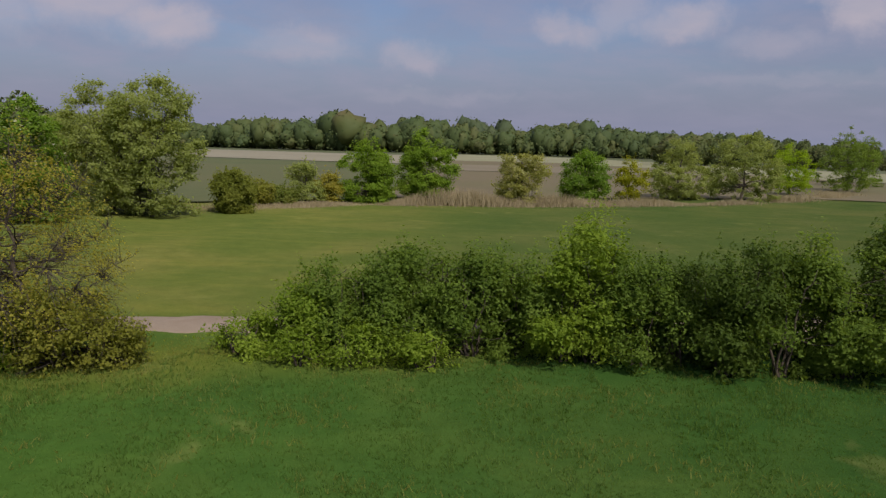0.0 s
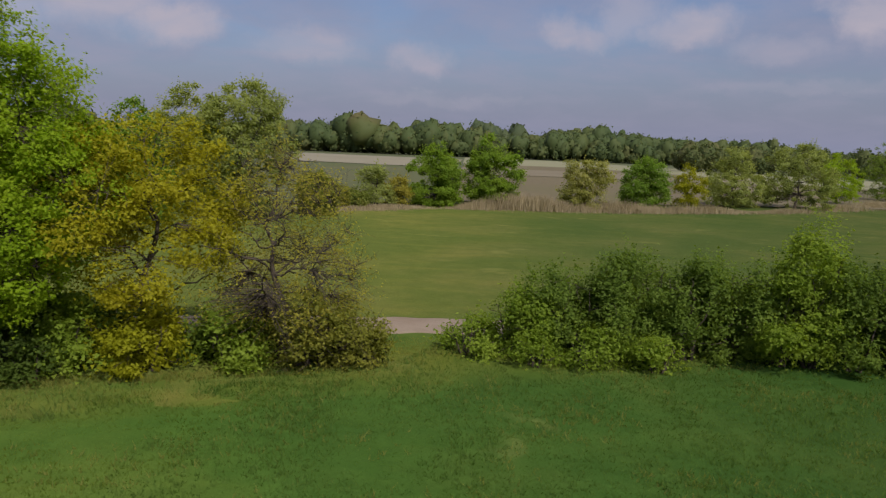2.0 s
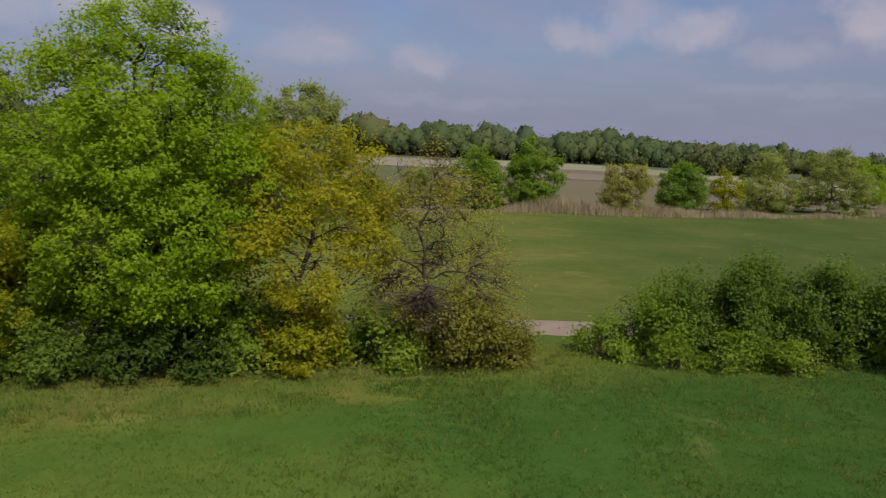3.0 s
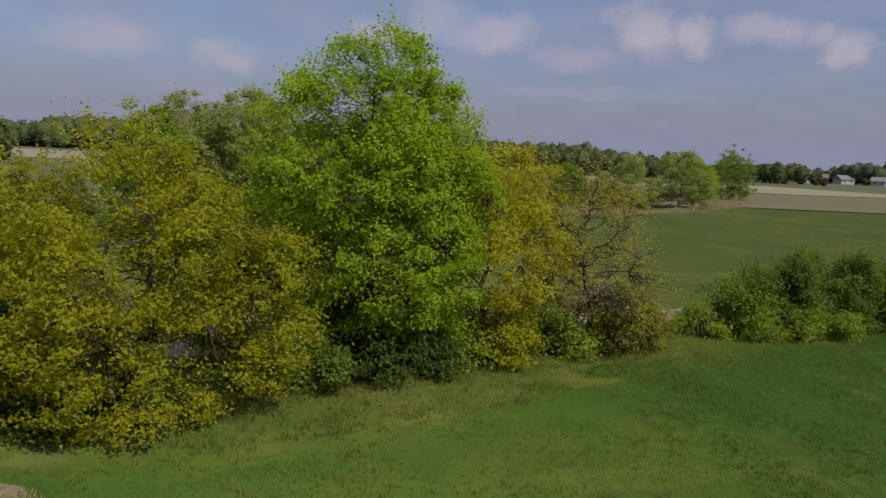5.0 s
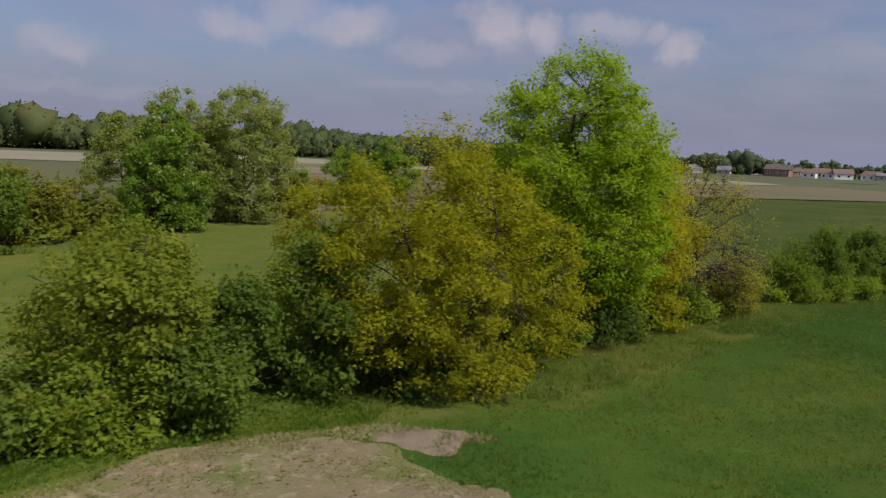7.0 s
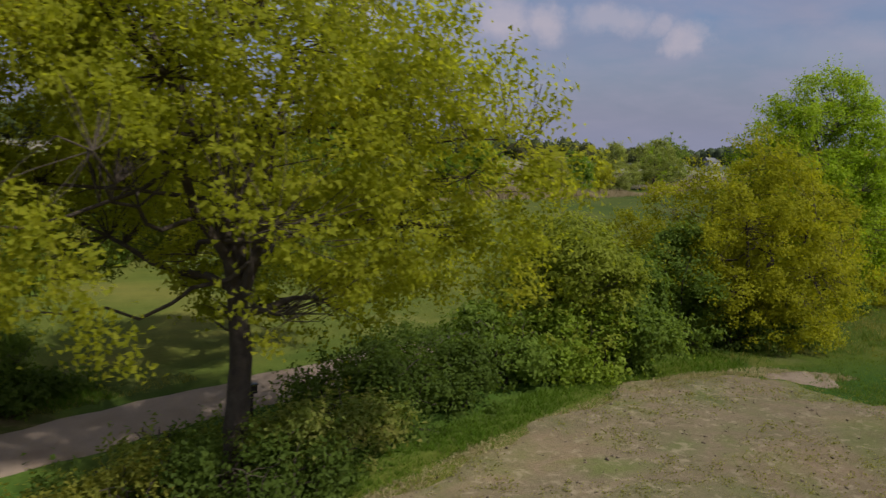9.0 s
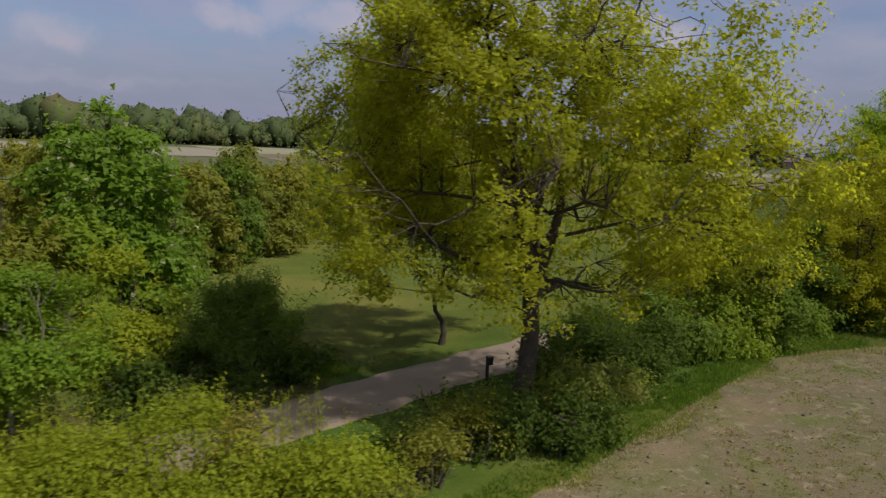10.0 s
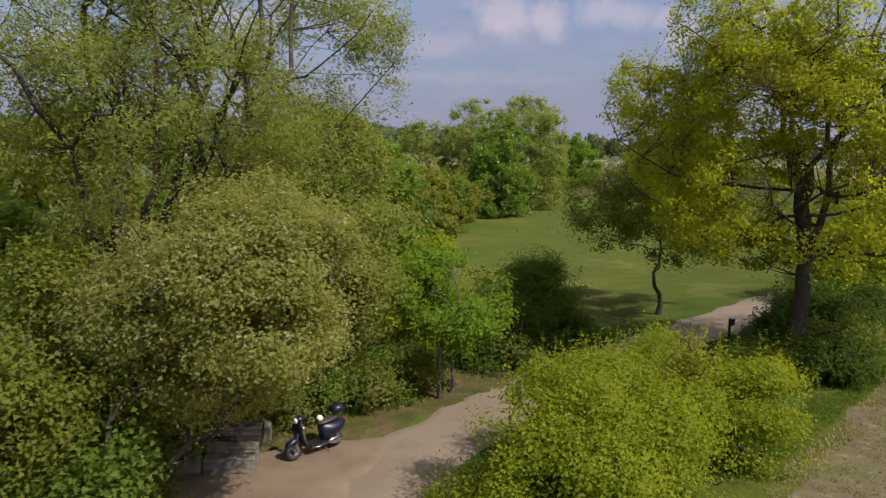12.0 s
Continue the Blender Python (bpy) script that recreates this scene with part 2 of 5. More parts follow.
SCRAPE = surface("pale_earth", [(0.15, 0.115, 0.07), (0.23, 0.175, 0.125), (0.19, 0.15, 0.095)], 1.2, 30.0, 0.95, 0.03, grain=0.35)
CLOD = surface("clods", [(0.14, 0.11, 0.07), (0.21, 0.165, 0.11)], 2.0, 30.0, 0.95, 0.02)
TAN = surface("far_tan_soil", [(0.15, 0.122, 0.075), (0.185, 0.15, 0.096)], 0.02, 0.6, 0.95, 0.02, grain=0.2)
FALLOW = surface("far_fallow", [(0.066, 0.084, 0.022), (0.088, 0.092, 0.03), (0.105, 0.094, 0.038)], 0.02, 0.8, 0.95, 0.02, grain=0.25)
PALESOIL = surface("far_pale_soil", [(0.2, 0.175, 0.115), (0.24, 0.21, 0.145)], 0.02, 0.6, 0.95, 0.02, grain=0.2)
CREAM = surface("far_pale_crop", [(0.19, 0.182, 0.1), (0.235, 0.222, 0.128)], 0.02, 0.6, 0.95, 0.02, grain=0.2)
BROWN = surface("far_brown_soil", [(0.105, 0.102, 0.038), (0.135, 0.105, 0.056), (0.112, 0.104, 0.038)], 0.012, 0.8, 0.95, 0.02, grain=0.25)
FARGREEN = surface("far_green_crop", [(0.068, 0.08, 0.03), (0.088, 0.094, 0.038)], 0.03, 0.8, 0.95, 0.02, grain=0.25)
REED = leaf_material("dry_reed", [(0.2, 0.16, 0.09), (0.29, 0.235, 0.14), (0.37, 0.31, 0.195)], 0.2, 0.3)
BARK = surface("oak_bark", [(0.045, 0.035, 0.025), (0.075, 0.058, 0.042), (0.11, 0.09, 0.068)], 4.0, 25.0, 0.95, 0.03)
BARK_GREY = surface("willow_bark", [(0.07, 0.062, 0.045), (0.12, 0.105, 0.08), (0.16, 0.145, 0.11)], 4.0, 25.0, 0.95, 0.02)
BARK_PALE = surface("pale_bark", [(0.16, 0.145, 0.12), (0.26, 0.24, 0.2)], 4.0, 25.0, 0.95, 0.02)
L_OAK = leaf_material("oak_leaf_fresh", [(0.145, 0.24, 0.012), (0.235, 0.345, 0.016), (0.32, 0.415, 0.028)])
L_GOLD = leaf_material("oak_leaf_golden", [(0.215, 0.215, 0.014), (0.325, 0.315, 0.018), (0.41, 0.375, 0.026)])
L_OAK2 = leaf_material("oak_leaf_yellow", [(0.208, 0.242, 0.018), (0.322, 0.35, 0.027), (0.42, 0.415, 0.046)], 0.72)
L_OLIVE = leaf_material("olive_leaf", [(0.19, 0.205, 0.012), (0.295, 0.305, 0.016), (0.385, 0.375, 0.024)])
L_BARE = leaf_material("budding_leaf", [(0.23, 0.21, 0.038), (0.33, 0.3, 0.05), (0.4, 0.365, 0.06)])
L_SCRUB = leaf_material("twiggy_scrub_leaf", [(0.15, 0.17, 0.03), (0.23, 0.24, 0.04), (0.30, 0.285, 0.05)])
L_ROW = leaf_material("meadow_row_leaf", [(0.12, 0.15, 0.026), (0.19, 0.215, 0.036), (0.26, 0.265, 0.05)])
L_FAROAK = leaf_material("fresh_green_leaf", [(0.12, 0.2, 0.02), (0.19, 0.29, 0.03), (0.27, 0.37, 0.045)])
L_SMALL = leaf_material("dull_green_leaf", [(0.085, 0.12, 0.018), (0.135, 0.175, 0.026), (0.19, 0.225, 0.036)])
L_YOUNG = leaf_material("yellow_green_leaf", [(0.135, 0.172, 0.02), (0.215, 0.255, 0.03), (0.29, 0.325, 0.045)])
L_HEDGE = leaf_material("hawthorn_leaf", [(0.076, 0.125, 0.02), (0.138, 0.205, 0.032), (0.21, 0.285, 0.05)])
L_BRIGHT = leaf_material("bright_shrub_leaf", [(0.165, 0.213, 0.017), (0.27, 0.32, 0.025), (0.37, 0.39, 0.039)])
L_MID = leaf_material("green_shrub_leaf", [(0.12, 0.185, 0.02), (0.2, 0.282, 0.031), (0.285, 0.36, 0.05)])
# also used to put shade into leaf colour, below the oak and in the hedge
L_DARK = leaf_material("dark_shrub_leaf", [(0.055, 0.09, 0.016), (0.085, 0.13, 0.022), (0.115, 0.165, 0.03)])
L_PALE = leaf_material("pale_blossom_leaf", [(0.205, 0.225, 0.052), (0.295, 0.305, 0.085), (0.38, 0.365, 0.135)], 0.65, spot=(0.08, (0.5, 0.47, 0.25)))
L_WILLOW = leaf_material("willow_leaf", [(0.16, 0.195, 0.042), (0.235, 0.265, 0.058), (0.305, 0.325, 0.083)])
L_FARWILLOW = leaf_material("old_willow_leaf", [(0.18, 0.222, 0.06), (0.262, 0.305, 0.085), (0.335, 0.372, 0.115)])
L_CHEST = leaf_material("chestnut_leaf", [(0.092, 0.163, 0.019), (0.153, 0.25, 0.029), (0.23, 0.335, 0.046)], spot=(0.03, (0.55, 0.53, 0.36)))
L_BRAMBLE = leaf_material("bramble_leaf", [(0.12, 0.16, 0.034), (0.18, 0.225, 0.045), (0.27, 0.245, 0.07)])
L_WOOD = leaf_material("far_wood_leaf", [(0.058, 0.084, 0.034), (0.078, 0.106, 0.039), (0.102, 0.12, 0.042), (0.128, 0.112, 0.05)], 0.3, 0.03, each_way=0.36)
# the bluish tint puts some distance haze into these leaves' colour
L_WOODDARK = leaf_material("far_hazed_leaf", [(0.05, 0.074, 0.044), (0.075, 0.1, 0.05), (0.105, 0.125, 0.056)], 0.3, 0.06, each_way=0.3)
CONCRETE = surface("weathered_concrete", [(0.1, 0.086, 0.066), (0.175, 0.152, 0.12), (0.26, 0.23, 0.185)], 4.0, 60.0, 0.9, 0.01)
OLDWOOD = surface("dark_old_timber", [(0.022, 0.017, 0.016), (0.042, 0.031, 0.027)], 5.0, 40.0, 0.85, 0.01)
WALLWHITE = surface("white_render", [(0.66, 0.65, 0.63), (0.8, 0.79, 0.77)], 0.3, 4.0, 0.9, 0.01, grain=0.1)
ROOFRED = surface("red_roof", [(0.15, 0.095, 0.08), (0.2, 0.13, 0.11)], 0.5, 4.0, 0.85, 0.01, grain=0.2)
ROOFGREY = surface("grey_roof", [(0.13, 0.13, 0.14), (0.19, 0.19, 0.2)], 0.5, 4.0, 0.85, 0.01, grain=0.2)
WALLGREY = surface("grey_render", [(0.3, 0.3, 0.3), (0.4, 0.39, 0.38)], 0.3, 4.0, 0.9, 0.01, grain=0.15)
WALLBRICK = surface("brick_wall", [(0.2, 0.13, 0.105), (0.27, 0.185, 0.15)], 0.3, 4.0, 0.9, 0.01, grain=0.2)
ROOFDARK = surface("dark_roof", [(0.09, 0.07, 0.065), (0.14, 0.11, 0.1)], 0.5, 4.0, 0.85, 0.01, grain=0.2)
PANE = surface("dark_pane", [(0.03, 0.035, 0.04), (0.05, 0.055, 0.06)], 1.0, 4.0, 0.2, 0.0, spec=0.6, grain=0.1)


# ---- mesh helpers ----
def quick(name, verts, faces, mat, smooth=False):
    """A mesh from arrays: vertices n x 3, faces m x 3 or m x 4, or a list of such face arrays."""
    faces = [np.asarray(f, np.int32) for f in (faces if isinstance(faces, list) else [faces]) if len(f)]
    me = bpy.data.meshes.new(name)
    verts = np.asarray(verts, np.float32)
    me.vertices.add(len(verts))
    me.vertices.foreach_set("co", verts.ravel())
    loops = np.concatenate([f.ravel() for f in faces])
    sizes = np.concatenate([np.full(len(f), f.shape[1], np.int32) for f in faces])
    me.loops.add(len(loops))
    me.loops.foreach_set("vertex_index", loops)
    me.polygons.add(len(sizes))
    me.polygons.foreach_set("loop_start", np.r_[0, np.cumsum(sizes)[:-1]].astype(np.int32))
    if smooth:
        me.polygons.foreach_set("use_smooth", np.ones(len(sizes), bool))
    me.update(calc_edges=True)
    me.materials.append(mat)
    return me


def thing(name, place, label, category, group="", kind="", turn=0.0):
    ob = new(name)
    ob.empty_display_size = 0.2
    ob.matrix_basis = pose(*place, 0, 0, turn)
    return tagged(ob, label, category, group, kind)


def child(name, me, parent, label=""):
    ob = new(name, me)
    ob.parent = parent
    return tagged(ob, label) if label else ob


def part(name, bm, mat, parent, label="", smooth=False):
    me = bpy.data.meshes.new(name)
    bm.to_mesh(me)
    bm.free()
    if smooth:
        me.polygons.foreach_set("use_smooth", np.ones(len(me.polygons), bool))
    me.materials.append(mat)
    return child(name, me, parent, label)


def box_bm(sx, sy, sz, at=(0, 0, 0), bevel=0.0, rot=None):
    bm = bmesh.new()
    bmesh.ops.create_cube(bm, size=1.0, matrix=Matrix.Translation(at) @ (rot or Matrix()) @ Matrix.Diagonal((sx, sy, sz, 1)))
    if bevel:
        bmesh.ops.bevel(bm, geom=bm.edges[:], offset=bevel, segments=2, affect="EDGES", profile=0.6)
    return bm


def tube(points, radii, sides=6):
    """Vertices and quads of a tapered tube along points."""
    p = np.asarray(points, float)
    r = np.asarray(radii, float)
    d = np.gradient(p, axis=0)
    d /= np.linalg.norm(d, axis=1, keepdims=True) + 1e-9
    side = np.cross(d, [0.31, 0.17, 0.93] if abs(d[0, 2]) < 0.8 else [0.95, 0.3, 0.05])
    side /= np.linalg.norm(side, axis=1, keepdims=True) + 1e-9
    other = np.cross(d, side)
    a = np.arange(sides) * 2 * math.pi / sides
    v = p[:, None] + r[:, None, None] * (np.cos(a)[None, :, None] * side[:, None] + np.sin(a)[None, :, None] * other[:, None])
    i, j = np.meshgrid(np.arange(len(p) - 1), np.arange(sides), indexing="ij")
    q = np.stack([i * sides + j, i * sides + (j + 1) % sides, (i + 1) * sides + (j + 1) % sides, (i + 1) * sides + j], -1).reshape(-1, 4)
    return v.reshape(-1, 3), q


def tubes(paths, sides):
    vs, fs, n = [], [], 0
    for points, radii in paths:
        v, f = tube(points, radii, sides)
        vs.append(v)
        fs.append(f + n)
        n += len(v)
    return np.concatenate(vs), np.concatenate(fs)


def leaves(rng, centres, outward, length, width, spread=0.55):
    """Small pointed leaves at centres, facing up and outward with much scatter."""
    n = len(centres)
    normal = rng.normal(size=(n, 3)) * spread + outward * 0.65 + [0, 0, 0.4]
    normal /= np.linalg.norm(normal, axis=1, keepdims=True) + 1e-9
    axis = np.cross(normal, rng.normal(size=(n, 3)))
    axis /= np.linalg.norm(axis, axis=1, keepdims=True) + 1e-9
    wide = np.cross(normal, axis)
    size = rng.uniform(0.65, 1.25, (n, 1))
    a, w = axis * length * size / 2, wide * width * size / 2
    v = np.stack([centres - a + w, centres - a - w, centres + a], 1).reshape(-1, 3)
    return v, np.arange(3 * n).reshape(-1, 3)


def lump(rng, count=10, freq=1.0):
    """A smooth uneven field over space, about -1 to 1."""
    w, ph = rng.normal(size=(count, 3)) * freq, rng.uniform(0, 6.28, count)
    return lambda p: np.sin(p @ w.T + ph).sum(1) / math.sqrt(count) / 0.9


def bend(rng, a, b, n, wander, rise=0.0):
    """A curved way from a to b that leaves level and ends steeper (rise > 0), with some wander."""
    s = np.linspace(0, 1, n)[:, None]
    p = a + (b - a) * s
    p[:, 2] += rise * (-(1 - s) * s)[:, 0] * np.linalg.norm(b - a)
    jig = np.cumsum(rng.normal(size=(n, 3)), 0)
    jig -= jig[0] + (jig[-1] - jig[0]) * s
    return p + jig * wander * np.linalg.norm(b - a) / n


def plant(name, place, label, category, height, profile, leaf, clumps=300, per=60, size=(0.16, 0.10), clump=0.45, trunk=0.16,
          bark=None, limbs=9, fork=0.25, lean=(0, 0), stems=1, gap=-0.6, lumps=0.3, inner=0.45, twig=0.012, seed=1, crown_at=(0, 0),
          squash=1.0, group="", spread=0.48, sides=7, upright=0.0, twigs_per=1, shoots=0.2, twig_share=1.0, lobes=0, mass=(0.32, 0.55), far_out=0.72, wander=0.25, leaders=0, split=0.3, stray=60, droop=False, twig_reach=9.0, limb_out=(0.7, 0.92)):
    """A tree or shrub: trunk or stems, limbs and twigs that carry clumps of leaves within an uneven crown.
    profile: pairs of height (share of the whole) and radius in metres."""
    rng = np.random.default_rng(seed)
    bark = bark or BARK
    ob = thing(name, place, label, category, group)
    ph, pr = np.array(profile).T
    ph = ph * height
    field, holes = lump(rng, 12, 1.0 if height < 6 else 0.7), lump(rng, 14, 1.5 if height < 6 else 1.1)
    zs = np.linspace(ph[0], ph[-1], 60)
    weight = np.interp(zs, ph, pr) + 0.15

    def spots(n, u_lo, u_hi):
        z = rng.choice(zs, n, p=weight / weight.sum()) + rng.uniform(-0.5, 0.5, n) * (ph[-1] - ph[0]) / 60
        a, u = rng.uniform(0, 2 * math.pi, n), rng.uniform(u_lo**2, u_hi**2, n) ** 0.5
        unit = np.stack([np.cos(a), np.sin(a), z / height * 2], 1)
        r = np.interp(z, ph, pr) * u * (1 + lumps * field(unit * 2.2))
        p = np.stack([r * np.cos(a), r * np.sin(a) * squash, z * (1 + 0.08 * lumps * field(unit * 3))], 1)
        p[:, :2] += np.array(crown_at) * np.clip((z / height)[:, None] * 1.6, 0, 1)
        return p, np.interp(z, ph, pr)

    # boughs: rounded masses of foliage, whose outer skin bears most of the leaves
    lobes = lobes or int(8 + 0.9 * height * pr.max())
    bough, wide = spots(lobes, 0.2, far_out)
    reach = np.clip(wide * rng.uniform(*mass, lobes), 0.28, 1.5)
    bough[:, 2] = np.minimum(bough[:, 2], height - reach * 0.75)
    got, tips = [], []
    while sum(len(g) for g in got) < clumps:
        k = rng.choice(lobes, 400, p=reach**2 / (reach**2).sum())
        d = rng.normal(size=(400, 3)) * [1, 1, 0.9] + [0, 0, 0.3]
        d /= np.linalg.norm(d, axis=1, keepdims=True)
        p = bough[k] + d * (reach[k] * rng.uniform(0.72, 1.08, 400))[:, None] * [1, 1, 0.8]
        buried = (np.linalg.norm(p[:, None] - bough[None], axis=2) < 0.6 * reach[None]).any(1)
        ok = ~buried & (p[:, 2] > ph[0] * 0.8) & (holes(p) > gap)
        got.append(p[ok])
        tips.append(d[ok])
        loose, _ = spots(stray, inner, 1.0)
        ok = holes(loose) > gap
        got.append(loose[ok])
        way = loose[ok] - [crown_at[0], crown_at[1], height * 0.45]
        tips.append(way / (np.linalg.norm(way, axis=1, keepdims=True) + 1e-9))
    order = rng.permutation(sum(len(g) for g in got))[:clumps]
    centre, tip = np.concatenate(got)[order], np.concatenate(tips)[order]
    # wood
    nodes_p, nodes_r = [], []
    for s in range(stems):
        turn = 2 * math.pi * s / stems + rng.uniform(0, 0.8)
        top = np.array([lean[0] + crown_at[0] * 0.7, lean[1] + crown_at[1] * 0.7, height * (split + 0.12 if leaders else 0.86)])
        foot = np.zeros(3)
        if stems > 1:
            wide = np.interp(height * 0.6, ph, pr) * 0.55
            top = np.array([math.cos(turn) * wide + crown_at[0], math.sin(turn) * wide * squash + crown_at[1], height * rng.uniform(0.6, 0.85)])
            foot = np.array([math.cos(turn) * 0.12, math.sin(turn) * 0.12, 0])
        foot[2] = -0.15
        line = bend(rng, foot, top, 12, wander)
        taper = trunk * (1 - (0.4 if leaders else 0.86) * np.linspace(0, 1, 12) ** 0.8)
        taper[0] *= 1.45
        taper[1] *= 1.08
        v, f = tube(line, taper, 9 if stems == 1 else 6)
        child("trunk" if stems == 1 else "stem", quick("trunk", v, f, bark, True), ob)
        nodes_p.append(line[3:])
        nodes_r.append(taper[3:])
    main, main_r = np.concatenate(nodes_p), np.concatenate(nodes_r)
    for k in range(leaders):
        i = int(np.argmin(abs(main[:9, 2] - height * (split + 0.1 * k / leaders))))
        z = height * rng.uniform(0.78, 0.95)
        a, r = k * 2 * math.pi / leaders + rng.uniform(-0.4, 0.4), np.interp(z, ph, pr) * rng.uniform(0.45, 0.8)
        line = bend(rng, main[i], np.array([math.cos(a) * r + crown_at[0], math.sin(a) * r * squash + crown_at[1], z]), 12, 0.3, -0.12)
        taper = main_r[i] * 0.72 * (1 - 0.88 * np.linspace(0, 1, 12) ** 0.8)
        v, f = tube(line, taper, 8)
        child("limb", quick("limb", v, f, bark, True), ob)
        nodes_p.append(line[2:])
        nodes_r.append(taper[2:])
    main, main_r = np.concatenate(nodes_p), np.concatenate(nodes_r)
    for k in range(limbs):
        share = fork + (0.8 - fork) * (k + rng.uniform(0, 0.8)) / limbs
        i = int(np.argmin(abs(main[:, 2] - share * height) + rng.uniform(0, 0.3, len(main))))
        z = min(main[i][2] + height * rng.uniform(0.08, 0.2) * (1 + upright), ph[-1] * 0.93)
        if droop and k % 2 == 0:
            z = max(ph[0] * 1.3, main[i][2] + height * rng.uniform(-0.07, 0.03))
        a = k * 2.4 + rng.uniform(-0.4, 0.4)
        r = np.interp(z, ph, pr) * rng.uniform(*limb_out)
        end = np.array([math.cos(a) * r + crown_at[0] * 0.8, math.sin(a) * r * squash + crown_at[1] * 0.8, z])
        line = bend(rng, main[i], end, 9, 0.35, 0.25)
        taper = np.linspace(main_r[i] * 0.5, 0.01, 9)
        v, f = tube(line, taper, 6)
        child("limb", quick("limb", v, f, bark, True), ob)
        nodes_p.append(line[2:])
        nodes_r.append(taper[2:])
    hold, hold_r = np.concatenate(nodes_p), np.concatenate(nodes_r)
    paths = []
    for c in np.repeat(centre[: max(8, int(len(centre) * twig_share))], twigs_per, 0):
        c = c + (rng.normal(size=3) * clump * 0.6 if twigs_per > 1 else 0)
        away = np.linalg.norm(hold - c, axis=1) + 0.6 * np.maximum(0, hold[:, 2] - c[2])
        i = int(np.argmin(away))
        if away[i] > twig_reach:
            continue
        paths.append((bend(rng, hold[i], c, 3, 0.3, 0.15), np.linspace(min(hold_r[i] * 0.6, twig * 2.2), twig * 0.45, 3)))
    v, f = tubes(paths, 3)
    tagged(child("branchwork", quick("branchwork", v, f, bark), ob), kind="stuff")
    # leaves
    count = rng.poisson(per * rng.uniform(0.5, 1.5, len(centre))).clip(1)
    puff = np.repeat(rng.uniform(0.7, 1.3, len(centre)), count)[:, None] * clump
    shift = rng.normal(size=(count.sum(), 3)) * [0.5, 0.5, 0.34]
    where = np.repeat(centre, count, 0) + shift * puff
    # young shoots that stand out beyond the crown
    n_shoot = int(len(centre) * shoots)
    which = rng.integers(0, len(centre), n_shoot)
    way_out = centre[which] - [crown_at[0], crown_at[1], height * 0.4]
    way_out = way_out / (np.linalg.norm(way_out, axis=1, keepdims=True) + 1e-9) + [0, 0, 0.7]
    steps = np.linspace(0.2, 1.15, 9)[None, :, None] * clump * rng.uniform(0.6, 1.2, (n_shoot, 1, 1))
    spray = (centre[which][:, None] + way_out[:, None] * steps + rng.normal(size=(n_shoot, 9, 3)) * clump * 0.1).reshape(-1, 3)
    where, shift = np.concatenate([where, spray]), np.concatenate([shift, np.repeat(way_out, 9, 0) * 0.6])
    where[:, 2] = np.maximum(where[:, 2], 0.03)
    out = np.concatenate([np.repeat(tip, count, 0), np.repeat(tip[which], 9, 0)]) * 0.85 + shift * 0.45
    v, f = leaves(rng, where, out, size[0], size[1], spread)
    child("crown", quick("crown", v, f, leaf), ob)
    return ob


def inside(px, py, poly):
    """Which points lie inside a polygon."""
    hit = np.zeros(px.shape, bool)
    for (x0, y0), (x1, y1) in zip(poly, poly[1:] + poly[:1]):
        if y0 != y1:
            hit ^= ((y0 > py) != (y1 > py)) & (px < (x1 - x0) * (py - y0) / (y1 - y0) + x0)
    return hit


# ---- the ground ----
land = lump(np.random.default_rng(4), 12, 0.18)


def rise(x, y):
    """The ground's height: gentle unevenness near, nearly flat far off."""
    p = np.stack([np.asarray(x, float), np.asarray(y, float), np.zeros_like(np.asarray(x, float))], -1).reshape(-1, 3)
    return (0.05 * land(p)).reshape(np.shape(x))


def axis_steps(lo, hi, step, far):
    out, s = [], step
    left, right = [lo], [hi]
    while right[-1] < far:
        s *= 1.22
        left.append(left[-1] - s)
        right.append(right[-1] + s)
    return np.r_[left[:0:-1], np.arange(lo, hi + step / 2, step), right[1:]]


def sheet(name, xs, ys, z, mat, keep=None):
    gx, gy = np.meshgrid(xs, ys, indexing="ij")
    v = np.stack([gx, gy, z(gx, gy)], -1).reshape(-1, 3)
    n = len(ys)
    i, j = np.meshgrid(np.arange(len(xs) - 1), np.arange(n - 1), indexing="ij")
    f = np.stack([i * n + j, (i + 1) * n + j, (i + 1) * n + j + 1, i * n + j + 1], -1).reshape(-1, 4)
    if keep is not None:
        f = f[keep(v[f].mean(1))]
        used, f2 = np.unique(f, return_inverse=True)
        v, f = v[used], f2.reshape(-1, 4)
    return quick(name, v, f, mat, True)


ground = new("ground", sheet("ground", axis_steps(-80, 25, 0.7, 4500), axis_steps(-8, 40, 0.7, 4500), rise, TURF))
tagged(ground, "wide green meadow of short grass with paler dry spots", "meadow", kind="structure")

# the sandy farm track
TRACK_LINE = [(-74, -9), (-67, -3.6), (-63, 0.2), (-60.2, 4.4), (-58.5, 6.9), (-57.3, 8.05), (-54.2, 9.9), (-50.2, 11.5), (-46, 13.5), (-42.5, 15.0), (-38.6, 16.3),
              (-30, 19.4), (-21, 22.9), (-13, 24.8), (-9.3, 25.3), (0, 26.3), (15, 28), (45, 31), (120, 40)]


